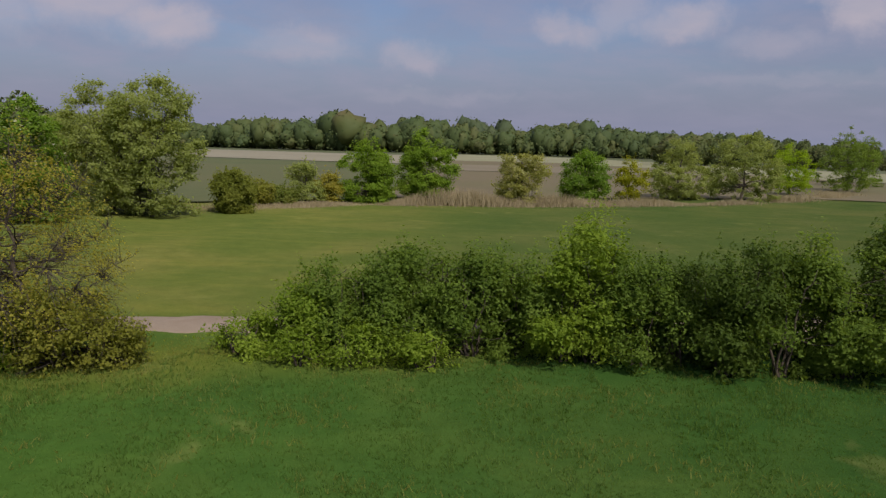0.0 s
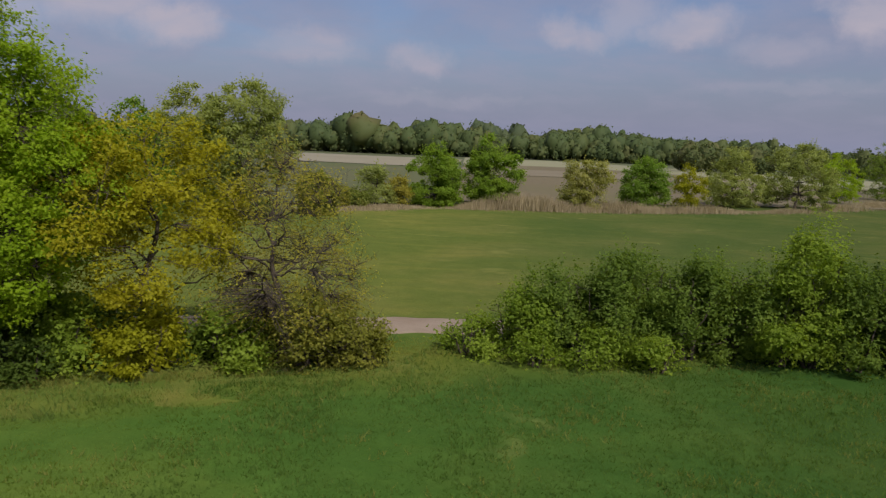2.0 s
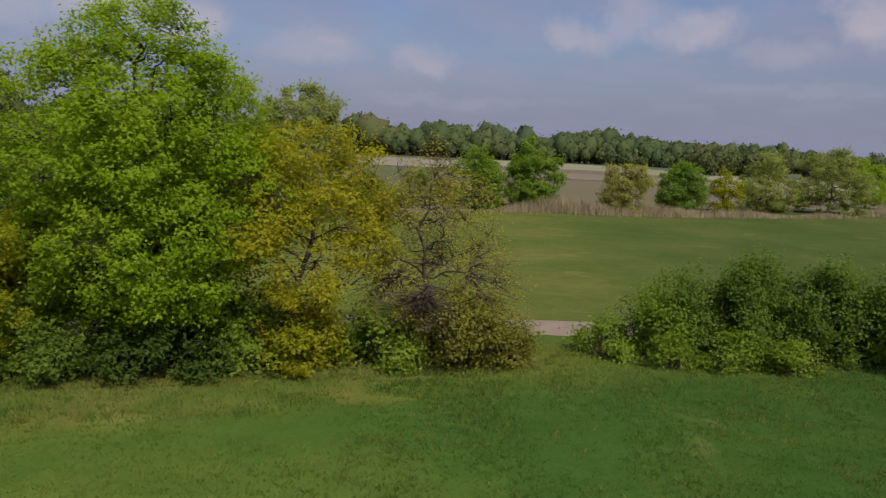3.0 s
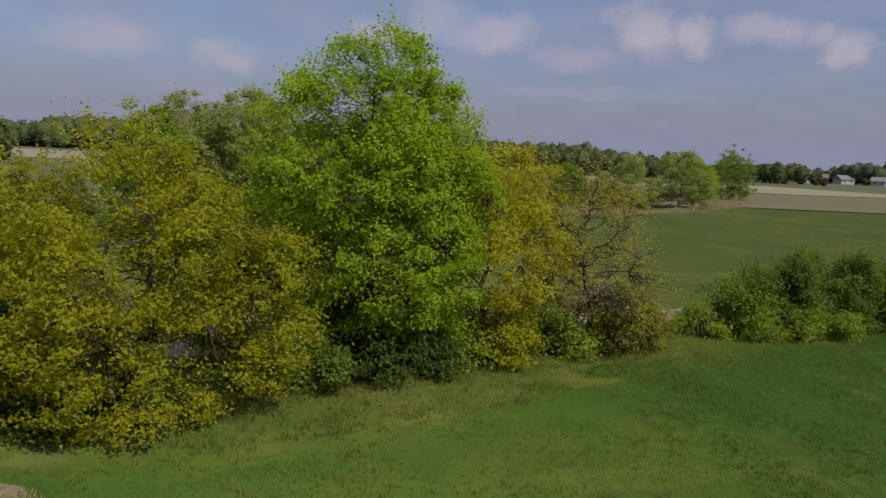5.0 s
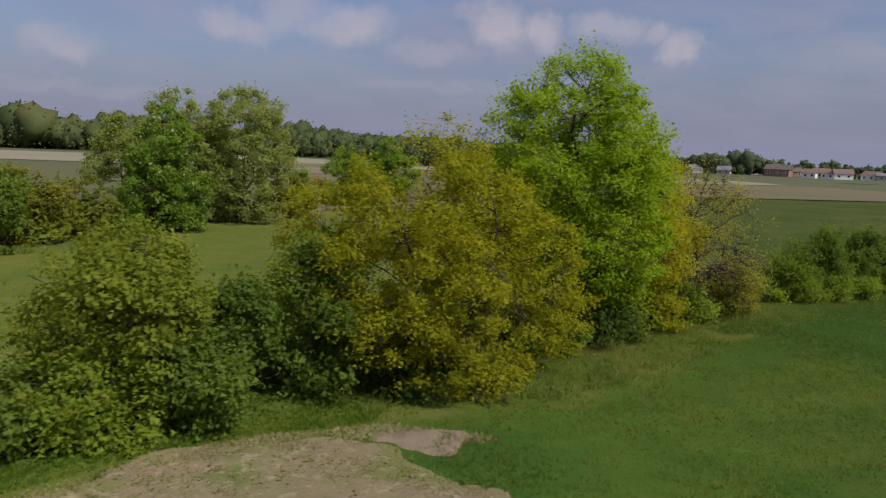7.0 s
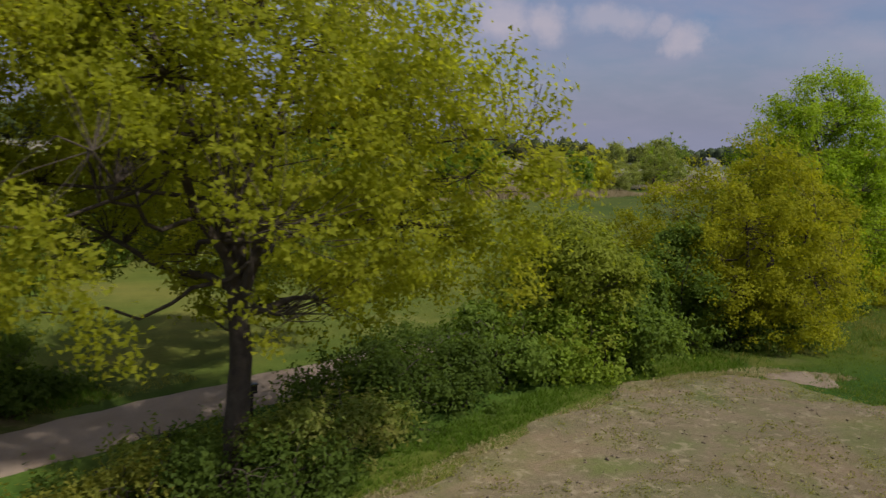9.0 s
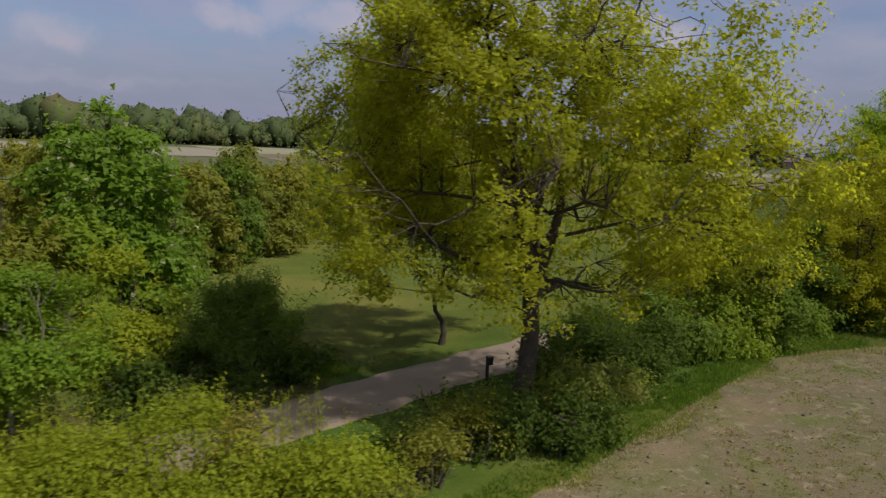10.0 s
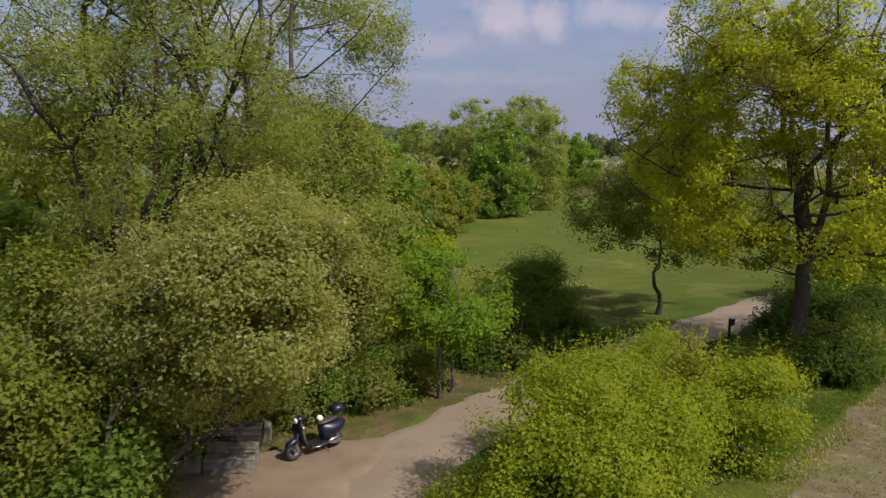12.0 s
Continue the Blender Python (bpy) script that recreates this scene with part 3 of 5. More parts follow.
def smooth_line(points, step):
    p = np.array(points, float)
    s = np.r_[0, np.cumsum(np.hypot(*np.diff(p, axis=0).T))]
    t = np.arange(0, s[-1], step)
    q = np.stack([np.interp(t, s, p[:, 0]), np.interp(t, s, p[:, 1])], 1)
    k = np.ones(9) / 9
    for _ in range(3):
        e = np.pad(q, ((4, 4), (0, 0)), mode="edge")
        q = np.stack([np.convolve(e[:, 0], k, "valid"), np.convolve(e[:, 1], k, "valid")], 1)
    return q


def strip(name, line, width, mat, lift, seed, across=9, rough_edge=0.25, skirt=0.08, ruts=0.0):
    rng = np.random.default_rng(seed)
    d = np.gradient(line, axis=0)
    d /= np.linalg.norm(d, axis=1, keepdims=True)
    side = np.stack([-d[:, 1], d[:, 0]], 1)
    w = lump(rng, 10, 1.3)
    u = np.linspace(-1, 1, across)
    n = len(line)
    l3 = np.c_[line, np.zeros(n)]
    left, right = width / 2 + rough_edge * w(l3), width / 2 + rough_edge * w(l3 + 50)
    off = np.where(u[None] < 0, -u[None] * -right[:, None], u[None] * left[:, None])
    p = line[:, None] + side[:, None] * off[..., None]
    z = rise(p[..., 0], p[..., 1]) + lift * (1 - u[None] ** 4) - skirt * (abs(u[None]) > 0.99)
    z = z - ruts * np.exp(-((abs(u[None]) - 0.5) / 0.16) ** 2)
    v = np.concatenate([p, z[..., None]], -1).reshape(-1, 3)
    i, j = np.meshgrid(np.arange(n - 1), np.arange(across - 1), indexing="ij")
    f = np.stack([i * across + j, (i + 1) * across + j, (i + 1) * across + j + 1, i * across + j + 1], -1).reshape(-1, 4)
    return new(name, quick(name, v, f[:, ::-1], mat, True))


track_line = smooth_line(TRACK_LINE, 0.4)
tagged(strip("road", track_line, 2.5, TRACK, 0.05, 3, 11, 0.16, 0.09, 0.012), "sandy light brown farm track with grassy edges", "track", kind="structure")


def depth_in(px, py, poly):
    """How far points lie inside a polygon (negative: outside)."""
    best = np.full(px.shape, 1e9)
    for (x0, y0), (x1, y1) in zip(poly, poly[1:] + poly[:1]):
        dx, dy = x1 - x0, y1 - y0
        s = np.clip(((px - x0) * dx + (py - y0) * dy) / (dx * dx + dy * dy), 0, 1)
        best = np.minimum(best, np.hypot(px - x0 - s * dx, py - y0 - s * dy))
    return np.where(inside(px, py, poly), best, -best)


def patch(name, poly, step, mat, lift, label, category, seed, ragged=0.4, rough_z=0.02):
    """A sheet over a polygon whose uneven rim dips under the ground around it."""
    rng = np.random.default_rng(seed)
    w, w2, b = lump(rng, 12, 1.2), lump(rng, 16, 4.0), lump(rng, 20, 6.0)
    xs, ys = np.array(poly).T

    def z(x, y):
        p = np.stack([x, y, 0 * x], -1).reshape(-1, 3)
        d = depth_in(p[:, 0], p[:, 1], poly) + ragged * w(p) + ragged * 0.4 * w2(p)
        return rise(x, y) + (np.clip(d * 0.35, -0.15, lift) + rough_z * b(p)).reshape(x.shape)

    keep = lambda c: depth_in(c[:, 0], c[:, 1], poly) > -1.2
    me = sheet(name, np.arange(xs.min() - 1.4, xs.max() + 1.4, step), np.arange(ys.min() - 1.4, ys.max() + 1.4, step), z, mat, keep)
    return tagged(new(name, me), label, category, kind="structure")


FIELD_EDGE = [(-90, -18), (-60, -0.8), (-51.8, 3.6), (-50.6, 4.1), (-46.2, 6.5), (-43.2, 7.9), (-40.1, 9.3), (-38.0, 10.3), (-36.1, 11.2), (-34.8, 11.65), (-33.3, 11.85), (-31.8, 11.6),
              (-30.9, 11.2), (-30.5, 10.4), (-30.3, 9.3), (-29.5, 8.0), (-28.9, 5), (-28.4, -8), (-28, -40), (-90, -40)]
patch("bare_field", FIELD_EDGE, 0.3, SOIL, 0.05, "dry bare brown field with scattered weeds and clods", "field", 5, 0.24, 0.012)
patch("bare_scrape", [(-30.9, 11.0), (-30.2, 11.35), (-29.3, 11.25), (-28.5, 10.95), (-28.7, 10.35), (-29.6, 10.15), (-30.5, 10.3)], 0.15, SCRAPE, 0.045,
      "bare patch of pale pinkish earth at a field corner", "soil", 7, 0.3, 0.02)
patch("dirt_lay_by", [(-65.5, 1.5), (-63.2, 8.2), (-61.2, 8.95), (-59.6, 8.95), (-58.2, 8.95), (-57.3, 8.95), (-57.8, 8.0), (-58.7, 7.0), (-59.7, 6.0), (-61.3, 3.6), (-63.5, 1.0)], 0.2, DIRT, 0.07,
      "trodden sandy lay-by beside the track", "lay-by", 6, 0.32, 0.012)

patch("verge", [(-10.5, 20.2), (-13, 18.0), (-17, 15.9), (-22, 13.9), (-27, 12.3), (-30.5, 12.2), (-31, 14), (-27, 17), (-20, 20), (-12, 22)], 0.3, VERGE, 0.03,
      "olive dry grass verge at the foot of the trees", "verge", 8, 0.5, 0.012)

patch("track_verge", [(-63, 8.8), (-60, 9.1), (-58.3, 8.9), (-56.6, 9.7), (-54, 10.9), (-49, 13.2), (-49, 15.4), (-54, 13.8), (-58, 12), (-63, 11)], 0.2, BANK, 0.03,
      "olive dry grass and litter on the bank of the track", "verge", 9, 0.2, 0.012)

# far fields: level sheets, each laid a little higher than the one under it
def far_field(name, poly, mat, label, lift):
    v = np.array([(x, y, lift) for x, y in poly])
    me = bpy.data.meshes.new(name)
    me.from_pydata(v.tolist(), [], [list(range(len(v)))])
    me.materials.append(mat)
    tagged(new(name, me), label, "field", kind="structure")


far_field("green_field", [(300, 60), (420, 100), (460, 560), (0, 700), (-420, 760), (-420, 330), (-95, 200), (-14, 150), (150, 96)], FARGREEN, "wide green crop fields before the wood", 0.07)
far_field("brown_field", [(-12, 86), (45, 104), (75, 97), (99, 92.5), (150, 100), (152, 130), (158, 160), (148, 163), (107, 163), (75, 172), (45, 184), (-12, 184)], BROWN, "far ploughed field of dull brown soil", 0.14)
far_field("fallow_field", [(-13, 82), (-13, 239), (-39, 236), (-95, 246), (-200, 262), (-200, 130), (-60, 100), (-30, 72)], FALLOW, "far fallow field of dull olive brown", 0.14)
far_field("tan_field", [(-13, 184.5), (45, 184.5), (72, 175), (62, 205), (40, 246), (-13, 245)], TAN, "far strip of pale tan soil", 0.21)
far_field("brown_strip", [(-13, 245.5), (40, 246.5), (62, 205.5), (72, 176), (88, 172), (60, 260), (38, 310), (-13, 310)], BROWN, "far strip of dark brown soil", 0.21)
far_field("pale_field", [(-14, 310.5), (38, 310.5), (60, 262), (88, 172.5), (107, 163.5), (150, 165), (162, 190), (150, 238), (118, 300), (67, 480), (40, 530), (-16, 530)], CREAM, "far strip of pale cream crop", 0.21)
far_field("pale_soil_field", [(-16, 240), (-16, 430), (-71, 442), (-185, 488), (-420, 590), (-420, 350), (-95, 262), (-39, 240)], PALESOIL, "far strip of pale pinkish soil", 0.21)


# ---- shrubs and trees, from the hedge westwards ----
DOME = [(0.03, 0.72), (0.2, 1.0), (0.5, 1.0), (0.75, 0.8), (0.92, 0.42), (1.0, 0.12)]
RAISED = [(0.03, 0.66), (0.14, 0.84), (0.3, 1.0), (0.55, 1.0), (0.76, 0.8), (0.92, 0.45), (1.0, 0.12)]
UPRIGHT = [(0.03, 0.6), (0.25, 0.85), (0.5, 1.0), (0.72, 0.8), (0.9, 0.42), (1.0, 0.1)]


def scaled(profile, r):
    return [(h, p * r) for h, p in profile]


def shrub(name, x, y, r, h, leaf, label, seed, group="", density=1.0, size=(0.125, 0.09), profile=None, squash=1.0, **more):
    """A many-stemmed shrub of radius r and height h."""
    n = int(25 * density * (r * h * 2.2 + r * r))
    return plant(name, (x, y, float(rise(x, y))), label, "shrub", h, scaled(profile or DOME, r * 0.9), leaf, clumps=n, per=more.pop("per", 29), size=size,
                 clump=0.34, trunk=0.05, stems=5, limbs=6, fork=0.15, inner=0.62, seed=seed, group=group, squash=squash, twig_share=more.pop("twig_share", 0.25), **more)


HEDGE = "shrubs of the hedge beside the track"
green_hedge = "dense green hawthorn shrub in a hedge"
for n, (x, y, r, h, leaf, label) in enumerate((
        (-8.9, 21.9, 1.1, 1.3, L_MID, "low yellow-green bramble shrub at the hedge end"),
        (-7.5, 22.3, 1.3, 2.1, L_MID, "low green shrub at the hedge end"),
        (-6.2, 22.5, 1.5, 2.7, L_HEDGE, green_hedge), (-4.9, 22.4, 1.6, 3.1, L_HEDGE, green_hedge), (-3.5, 22.9, 1.6, 3.3, L_HEDGE, green_hedge),
        (-2.1, 22.3, 1.6, 3.2, L_HEDGE, green_hedge), (-0.6, 22.6, 1.6, 3.3, L_HEDGE, green_hedge), (0.6, 22.0, 1.3, 3.5, L_MID, green_hedge),
        (1.5, 21.9, 1.25, 4.6, L_MID, "tall fresh green shrub rising above a hedge"),
        # the shrub at 3.9 carries the gap's shadow in its leaf colour
        (2.7, 21.7, 1.3, 3.3, L_HEDGE, green_hedge), (3.9, 22.0, 1.3, 2.9, L_DARK, "shrub in a gap of the hedge, leaves coloured dark for shade"),
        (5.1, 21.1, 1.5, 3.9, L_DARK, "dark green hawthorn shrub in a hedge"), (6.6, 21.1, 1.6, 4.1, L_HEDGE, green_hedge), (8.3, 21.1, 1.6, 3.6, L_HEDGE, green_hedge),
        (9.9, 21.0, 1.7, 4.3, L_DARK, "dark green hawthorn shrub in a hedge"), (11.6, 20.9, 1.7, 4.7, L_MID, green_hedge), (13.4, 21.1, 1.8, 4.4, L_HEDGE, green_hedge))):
    shrub("shrub", x, y, r, h, leaf, label, 20 + n, HEDGE, size=(0.105, 0.08), per=32, lumps=0.42, shoots=0.5, gap=-0.4, profile=DOME if x < -1.5 else RAISED)
# dark backing shrubs, added to stand for the deep shade behind the hedge
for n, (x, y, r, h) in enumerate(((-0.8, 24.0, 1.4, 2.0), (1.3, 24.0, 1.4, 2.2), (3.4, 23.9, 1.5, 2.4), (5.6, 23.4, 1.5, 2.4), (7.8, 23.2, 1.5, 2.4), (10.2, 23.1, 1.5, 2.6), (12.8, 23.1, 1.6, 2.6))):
    shrub("shrub", x, y, r, h, L_DARK, "dark shrub added behind a hedge to stand for its shade", 300 + n, HEDGE, 0.6)
for n, (x, y, r, h) in enumerate(((-6.9, 20.9, 0.9, 1.0), (-5.3, 20.9, 1.0, 1.2), (-3.4, 20.8, 1.0, 1.0))):
    shrub("shrub", x, y, r, h, L_MID, "low bright bramble at the foot of a hedge", 40 + n, HEDGE, 0.8, (0.1, 0.075), per=30)

plant("bare_tree", (-14.3, 20.1, 0), "small twiggy tree with sparse brownish buds", "tree", 6.3,
      [(0.22, 2.2), (0.4, 3.0), (0.62, 2.6), (0.85, 1.5), (1, 0.4)], L_BARE, bark=BARK, clumps=460, per=20, size=(0.075, 0.054), clump=0.5, trunk=0.13,
      limbs=20, fork=0.24, inner=0.2, twig=0.007, seed=51, lumps=0.2, twigs_per=4, gap=-0.8, shoots=0.1)
shrub("shrub", -13.2, 20.0, 1.7, 2.3, L_SCRUB, "twiggy olive-grey shrub below a bare tree", 52, density=0.9, size=(0.1, 0.075), twigs_per=2, twig_share=0.8)
shrub("shrub", -11.9, 20.4, 0.9, 1.6, L_SCRUB, "twiggy olive-grey shrub at the end of a tree row", 49, density=0.9, size=(0.1, 0.075), twigs_per=2, twig_share=0.8)
plant("golden_oak", (-18.0, 19.8, 0), "young oak with golden-olive spring leaves", "tree", 7.1,
      [(0.2, 1.6), (0.4, 2.4), (0.6, 2.6), (0.8, 2.1), (0.93, 1.2), (1, 0.4)], L_GOLD, clumps=400, per=70, size=(0.105, 0.075), clump=0.42, trunk=0.13,
      limbs=14, fork=0.25, seed=53, gap=-0.6, lumps=0.12, inner=0.35, lobes=40, mass=(0.22, 0.36), far_out=0.85)
plant("green_oak", (-21.7, 17.8, 0), "tall bright green oak with fresh leaves", "tree", 9.7,
      [(0.14, 1.5), (0.26, 2.9), (0.42, 3.4), (0.6, 3.3), (0.75, 2.9), (0.88, 1.9), (0.96, 1.0), (1, 0.35)], L_OAK, clumps=1900, per=54, stray=400, size=(0.1, 0.076), clump=0.32,
      trunk=0.2, limbs=22, fork=0.2, seed=58, gap=-1.0, inner=0.35, lumps=0.12, shoots=0.5, lobes=70, mass=(0.24, 0.38), far_out=0.88)
plant("field_maple", (-28.2, 15.0, 0), "broad rounded tree with olive-gold spring leaves", "tree", 7.2,
      [(0.05, 3.0), (0.18, 4.0), (0.36, 4.2), (0.55, 3.7), (0.72, 2.8), (0.87, 1.6), (1, 0.4)], L_OLIVE, clumps=1700, per=48, size=(0.09, 0.068), clump=0.3, trunk=0.15,
      stems=4, limbs=20, fork=0.2, seed=55, gap=-0.75, lumps=0.14, shoots=0.35, lobes=90, mass=(0.16, 0.28), far_out=0.9, twigs_per=2, twig=0.007, twig_share=0.3)
ROW = "shrubs of the field margin"
for n, (x, y, r, h, leaf, label) in enumerate((
        (-15.6, 19.4, 1.2, 1.7, L_MID, "low green shrub under young trees"), (-15.2, 21.2, 1.2, 1.6, L_SCRUB, "low twiggy shrub under young trees"), (-17.4, 18.6, 1.3, 1.6, L_OLIVE, "low olive shrub under young trees"),
        (-19.4, 18.4, 1.3, 1.8, L_MID, "low green shrub under young trees"), (-24.4, 17.2, 1.5, 2.4, L_MID, "green shrub between two trees"),
        (-25.6, 18.6, 2.0, 4.0, L_OLIVE, "olive shrub behind the margin"),
        (-31.4, 14.3, 1.7, 4.0, L_HEDGE, "dark green hawthorn shrub on the field margin"), (-33.4, 14.3, 1.8, 2.9, L_HEDGE, "rounded green shrub on the field margin"),
        (-36.1, 14.2, 2.6, 4.5, L_YOUNG, "yellow-green shrub on the field margin"), (-36.9, 12.7, 1.2, 1.9, L_MID, "low green shrub on the field margin"), (-34.5, 13.0, 1.4, 2.2, L_HEDGE, "low green shrub on the field margin"), (-35.7, 12.7, 1.2, 2.0, L_MID, "low green shrub on the field margin"),
        (-38.6, 12.8, 1.6, 2.4, L_HEDGE, "rounded green shrub on the field margin"), (-35.4, 16.0, 1.5, 2.4, L_HEDGE, "green shrub behind the margin"),
        (-32.6, 16.6, 1.4, 2.2, L_MID, "green shrub behind the margin"))):
    shrub("shrub", x, y, r, h, leaf, label, 60 + n, ROW)
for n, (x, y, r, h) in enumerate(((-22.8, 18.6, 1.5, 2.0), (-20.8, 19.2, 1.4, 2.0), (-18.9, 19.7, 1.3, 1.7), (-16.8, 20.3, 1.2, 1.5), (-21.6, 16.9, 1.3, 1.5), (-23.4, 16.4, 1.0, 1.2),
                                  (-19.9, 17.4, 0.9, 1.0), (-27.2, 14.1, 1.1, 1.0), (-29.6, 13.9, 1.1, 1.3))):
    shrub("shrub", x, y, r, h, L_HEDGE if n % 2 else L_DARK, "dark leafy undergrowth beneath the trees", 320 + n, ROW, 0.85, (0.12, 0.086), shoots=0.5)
# scrub below the oak: L_DARK paints the crown's shade into most of it
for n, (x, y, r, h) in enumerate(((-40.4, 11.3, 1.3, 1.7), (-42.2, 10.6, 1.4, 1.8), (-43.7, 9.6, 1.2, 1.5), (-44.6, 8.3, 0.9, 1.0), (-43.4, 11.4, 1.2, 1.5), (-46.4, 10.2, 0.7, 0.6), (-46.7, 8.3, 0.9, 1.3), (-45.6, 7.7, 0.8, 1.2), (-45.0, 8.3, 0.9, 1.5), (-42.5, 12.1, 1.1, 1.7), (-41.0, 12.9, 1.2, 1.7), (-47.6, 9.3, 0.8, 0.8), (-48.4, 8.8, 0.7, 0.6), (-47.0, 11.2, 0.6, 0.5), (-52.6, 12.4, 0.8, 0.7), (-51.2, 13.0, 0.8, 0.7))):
    shrub("shrub", x, y, r, h, L_BRAMBLE if n % 3 == 2 else L_DARK, "low scrub under a large oak, mostly coloured dark for its shade", 80 + n, ROW, 0.9, (0.1, 0.07), shoots=0.4)

plant("yellow_oak", (-45.7, 9.1, 0), "large spreading oak with yellow-green spring leaves", "tree", 12.2,
      [(0.23, 1.9), (0.3, 3.7), (0.38, 5.0), (0.5, 5.7), (0.62, 5.8), (0.73, 5.1), (0.84, 3.8), (0.93, 2.3), (1, 0.8)], L_OAK2, clumps=2400, per=50, size=(0.088, 0.067), clump=0.32, stray=360,
      trunk=0.26, wander=0.05, leaders=6, split=0.24, limbs=30, droop=True, twig_reach=1.5, fork=0.26, seed=92, gap=-0.1, lumps=0.3, inner=0.4, lobes=130, mass=(0.14, 0.26), far_out=0.97, twig=0.013, shoots=0.45, crown_at=(-0.7, -0.2), lean=(0.5, 0.14))

YELLOW = "yellow-green shrubs between track and field"
for n, (x, y, r, h, label) in enumerate((
        (-57.8, 4.6, 0.8, 1.5, "low yellow-green shrub at the edge of the lay-by"), (-55.8, 4.2, 1.5, 2.65, "broad yellow-green shrub between track and field"), (-54.4, 5.6, 1.5, 2.45, "rounded yellow-green shrub beside the track"),
        (-53.0, 5.5, 1.5, 2.75, "tall yellow-green shrub between track and field"), (-54.4, 3.9, 1.5, 1.9, "low yellow-green shrub beside a field"),
        (-51.2, 5.0, 1.25, 1.95, "small yellow-green shrub beside a field"), (-56.7, 4.3, 1.0, 2.3, "low yellow-green shrub beside the track"),
        (-56.0, 5.2, 1.2, 2.6, "low yellow-green shrub at the edge of the track"))):
    shrub("bright_shrub", x, y, r, h, L_BRIGHT, label, 195 + n, YELLOW, 1.5, (0.064, 0.049), shoots=0.2, per=62)
for n, (x, y, r, h) in enumerate(((-48.6, 7.3, 0.8, 0.9), (-47.4, 8.1, 0.9, 1.0), (-49.6, 6.5, 0.6, 0.7), (-50.6, 8.0, 0.6, 0.6))):
    shrub("shrub", x, y, r, h, L_SCRUB, "low dull scrub beside a grass verge", 88 + n, ROW, 1.0, (0.09, 0.065))

shrub("dry_shrub", -52.3, 6.0, 0.55, 2.35, L_BARE, "small withered brown shrub among yellow-green shrubs", 204, YELLOW, 1.2, (0.07, 0.05), twigs_per=3, twig_share=0.8)


def weed_stalks():
    """Tall thin weeds with small upright leaves, standing behind the yellow-green shrubs."""
    rng = np.random.default_rng(77)
    paths, spots = [], []
    for _ in range(105):
        u = rng.uniform()
        foot = np.array([-55.6 + 4.7 * u + rng.normal() * 0.25, 6.1 + 0.6 * u + rng.normal() * 0.35, 0.0])
        tall = rng.uniform(1.9, 2.75) * (1 - 0.25 * abs(u - 0.55))
        top = foot + [rng.normal() * 0.12, rng.normal() * 0.12, tall]
        line = bend(rng, foot, top, 6, 0.12)
        paths.append((line, np.linspace(0.012, 0.004, 6)))
        spots.append(line[3] + (line[-1] - line[3]) * rng.uniform(0, 1, (26, 1)) + rng.normal(size=(26, 3)) * 0.035)
    v, f = tubes(paths, 3)
    c = np.concatenate(spots)
    lv, lf = leaves(rng, c, np.zeros_like(c), 0.08, 0.024, 0.9)
    me = quick("weed_stalks", np.concatenate([v, lv]), [f, lf + len(v)], L_BRIGHT)
    tagged(new("weed_stalks", me), "tall thin weeds rising among yellow-green shrubs", "weeds", kind="stuff")


weed_stalks()

# ---- round the lay-by ----
plant("blossom_shrub", (-63.4, 7.4, 0), "tall pale shrub covered in cream blossom overhanging a lay-by", "shrub", 5.7, [(0.32, 0.8), (0.4, 1.3), (0.5, 2.1), (0.63, 2.6), (0.78, 2.4), (0.9, 1.6), (1, 0.4)], L_PALE,
      clumps=900, per=140, size=(0.066, 0.05), clump=0.4, trunk=0.09, stems=5, limbs=14, fork=0.2, seed=101, gap=-0.8, lumps=0.14, crown_at=(2.65, -0.3), shoots=0.15)
plant("olive_shrub", (-64.6, 7.4, 0), "dull olive shrub with small leaves beside a blossoming one", "shrub", 4.7, scaled(UPRIGHT, 2.0), L_ROW, clumps=420, per=100,
      size=(0.09, 0.066), clump=0.42, trunk=0.08, stems=5, limbs=9, fork=0.15, seed=102, gap=-0.7, lumps=0.25)
plant("olive_willow", (-58.4, 11.2, 0), "tall bushy willow with small olive leaves", "shrub", 7.5, [(0.22, 1.1), (0.4, 1.7), (0.6, 1.8), (0.8, 1.4), (0.93, 0.8), (1, 0.2)], L_WILLOW, clumps=480, per=85,
      size=(0.11, 0.045), clump=0.42, trunk=0.07, stems=5, limbs=12, fork=0.25, seed=105, gap=-0.6, lumps=0.25, twigs_per=2, twig_share=0.5)
shrub("shrub", -62.9, 8.6, 1.2, 2.2, L_HEDGE, "green shrub beside concrete blocks", 103, lumps=0.45, shoots=0.5, size=(0.11, 0.082), per=40)
shrub("shrub", -63.0, 11.4, 1.8, 3.8, L_PALE, "olive-green shrub with pale blossom behind the lay-by", 106, lumps=0.4, shoots=0.5, size=(0.11, 0.082), per=40)
shrub("shrub", -65.4, 11.2, 2.0, 3.9, L_HEDGE, "olive-green shrub behind the lay-by", 107, lumps=0.4, shoots=0.5, size=(0.11, 0.082), per=40)
shrub("shrub", -62.7, 7.3, 1.0, 2.5, L_ROW, "leafy olive-green shrub beside concrete blocks", 112, lumps=0.4, shoots=0.5, size=(0.09, 0.068), per=50)
shrub("shrub", -63.4, 6.6, 1.3, 2.0, L_HEDGE, "low green shrub at the edge of the lay-by", 108, lumps=0.4, shoots=0.5, size=(0.11, 0.082), per=40)
shrub("shrub", -64.8, 9.0, 1.5, 2.3, L_HEDGE, "leafy green shrub beside the lay-by", 104, lumps=0.45, shoots=0.5, size=(0.11, 0.082), per=40)
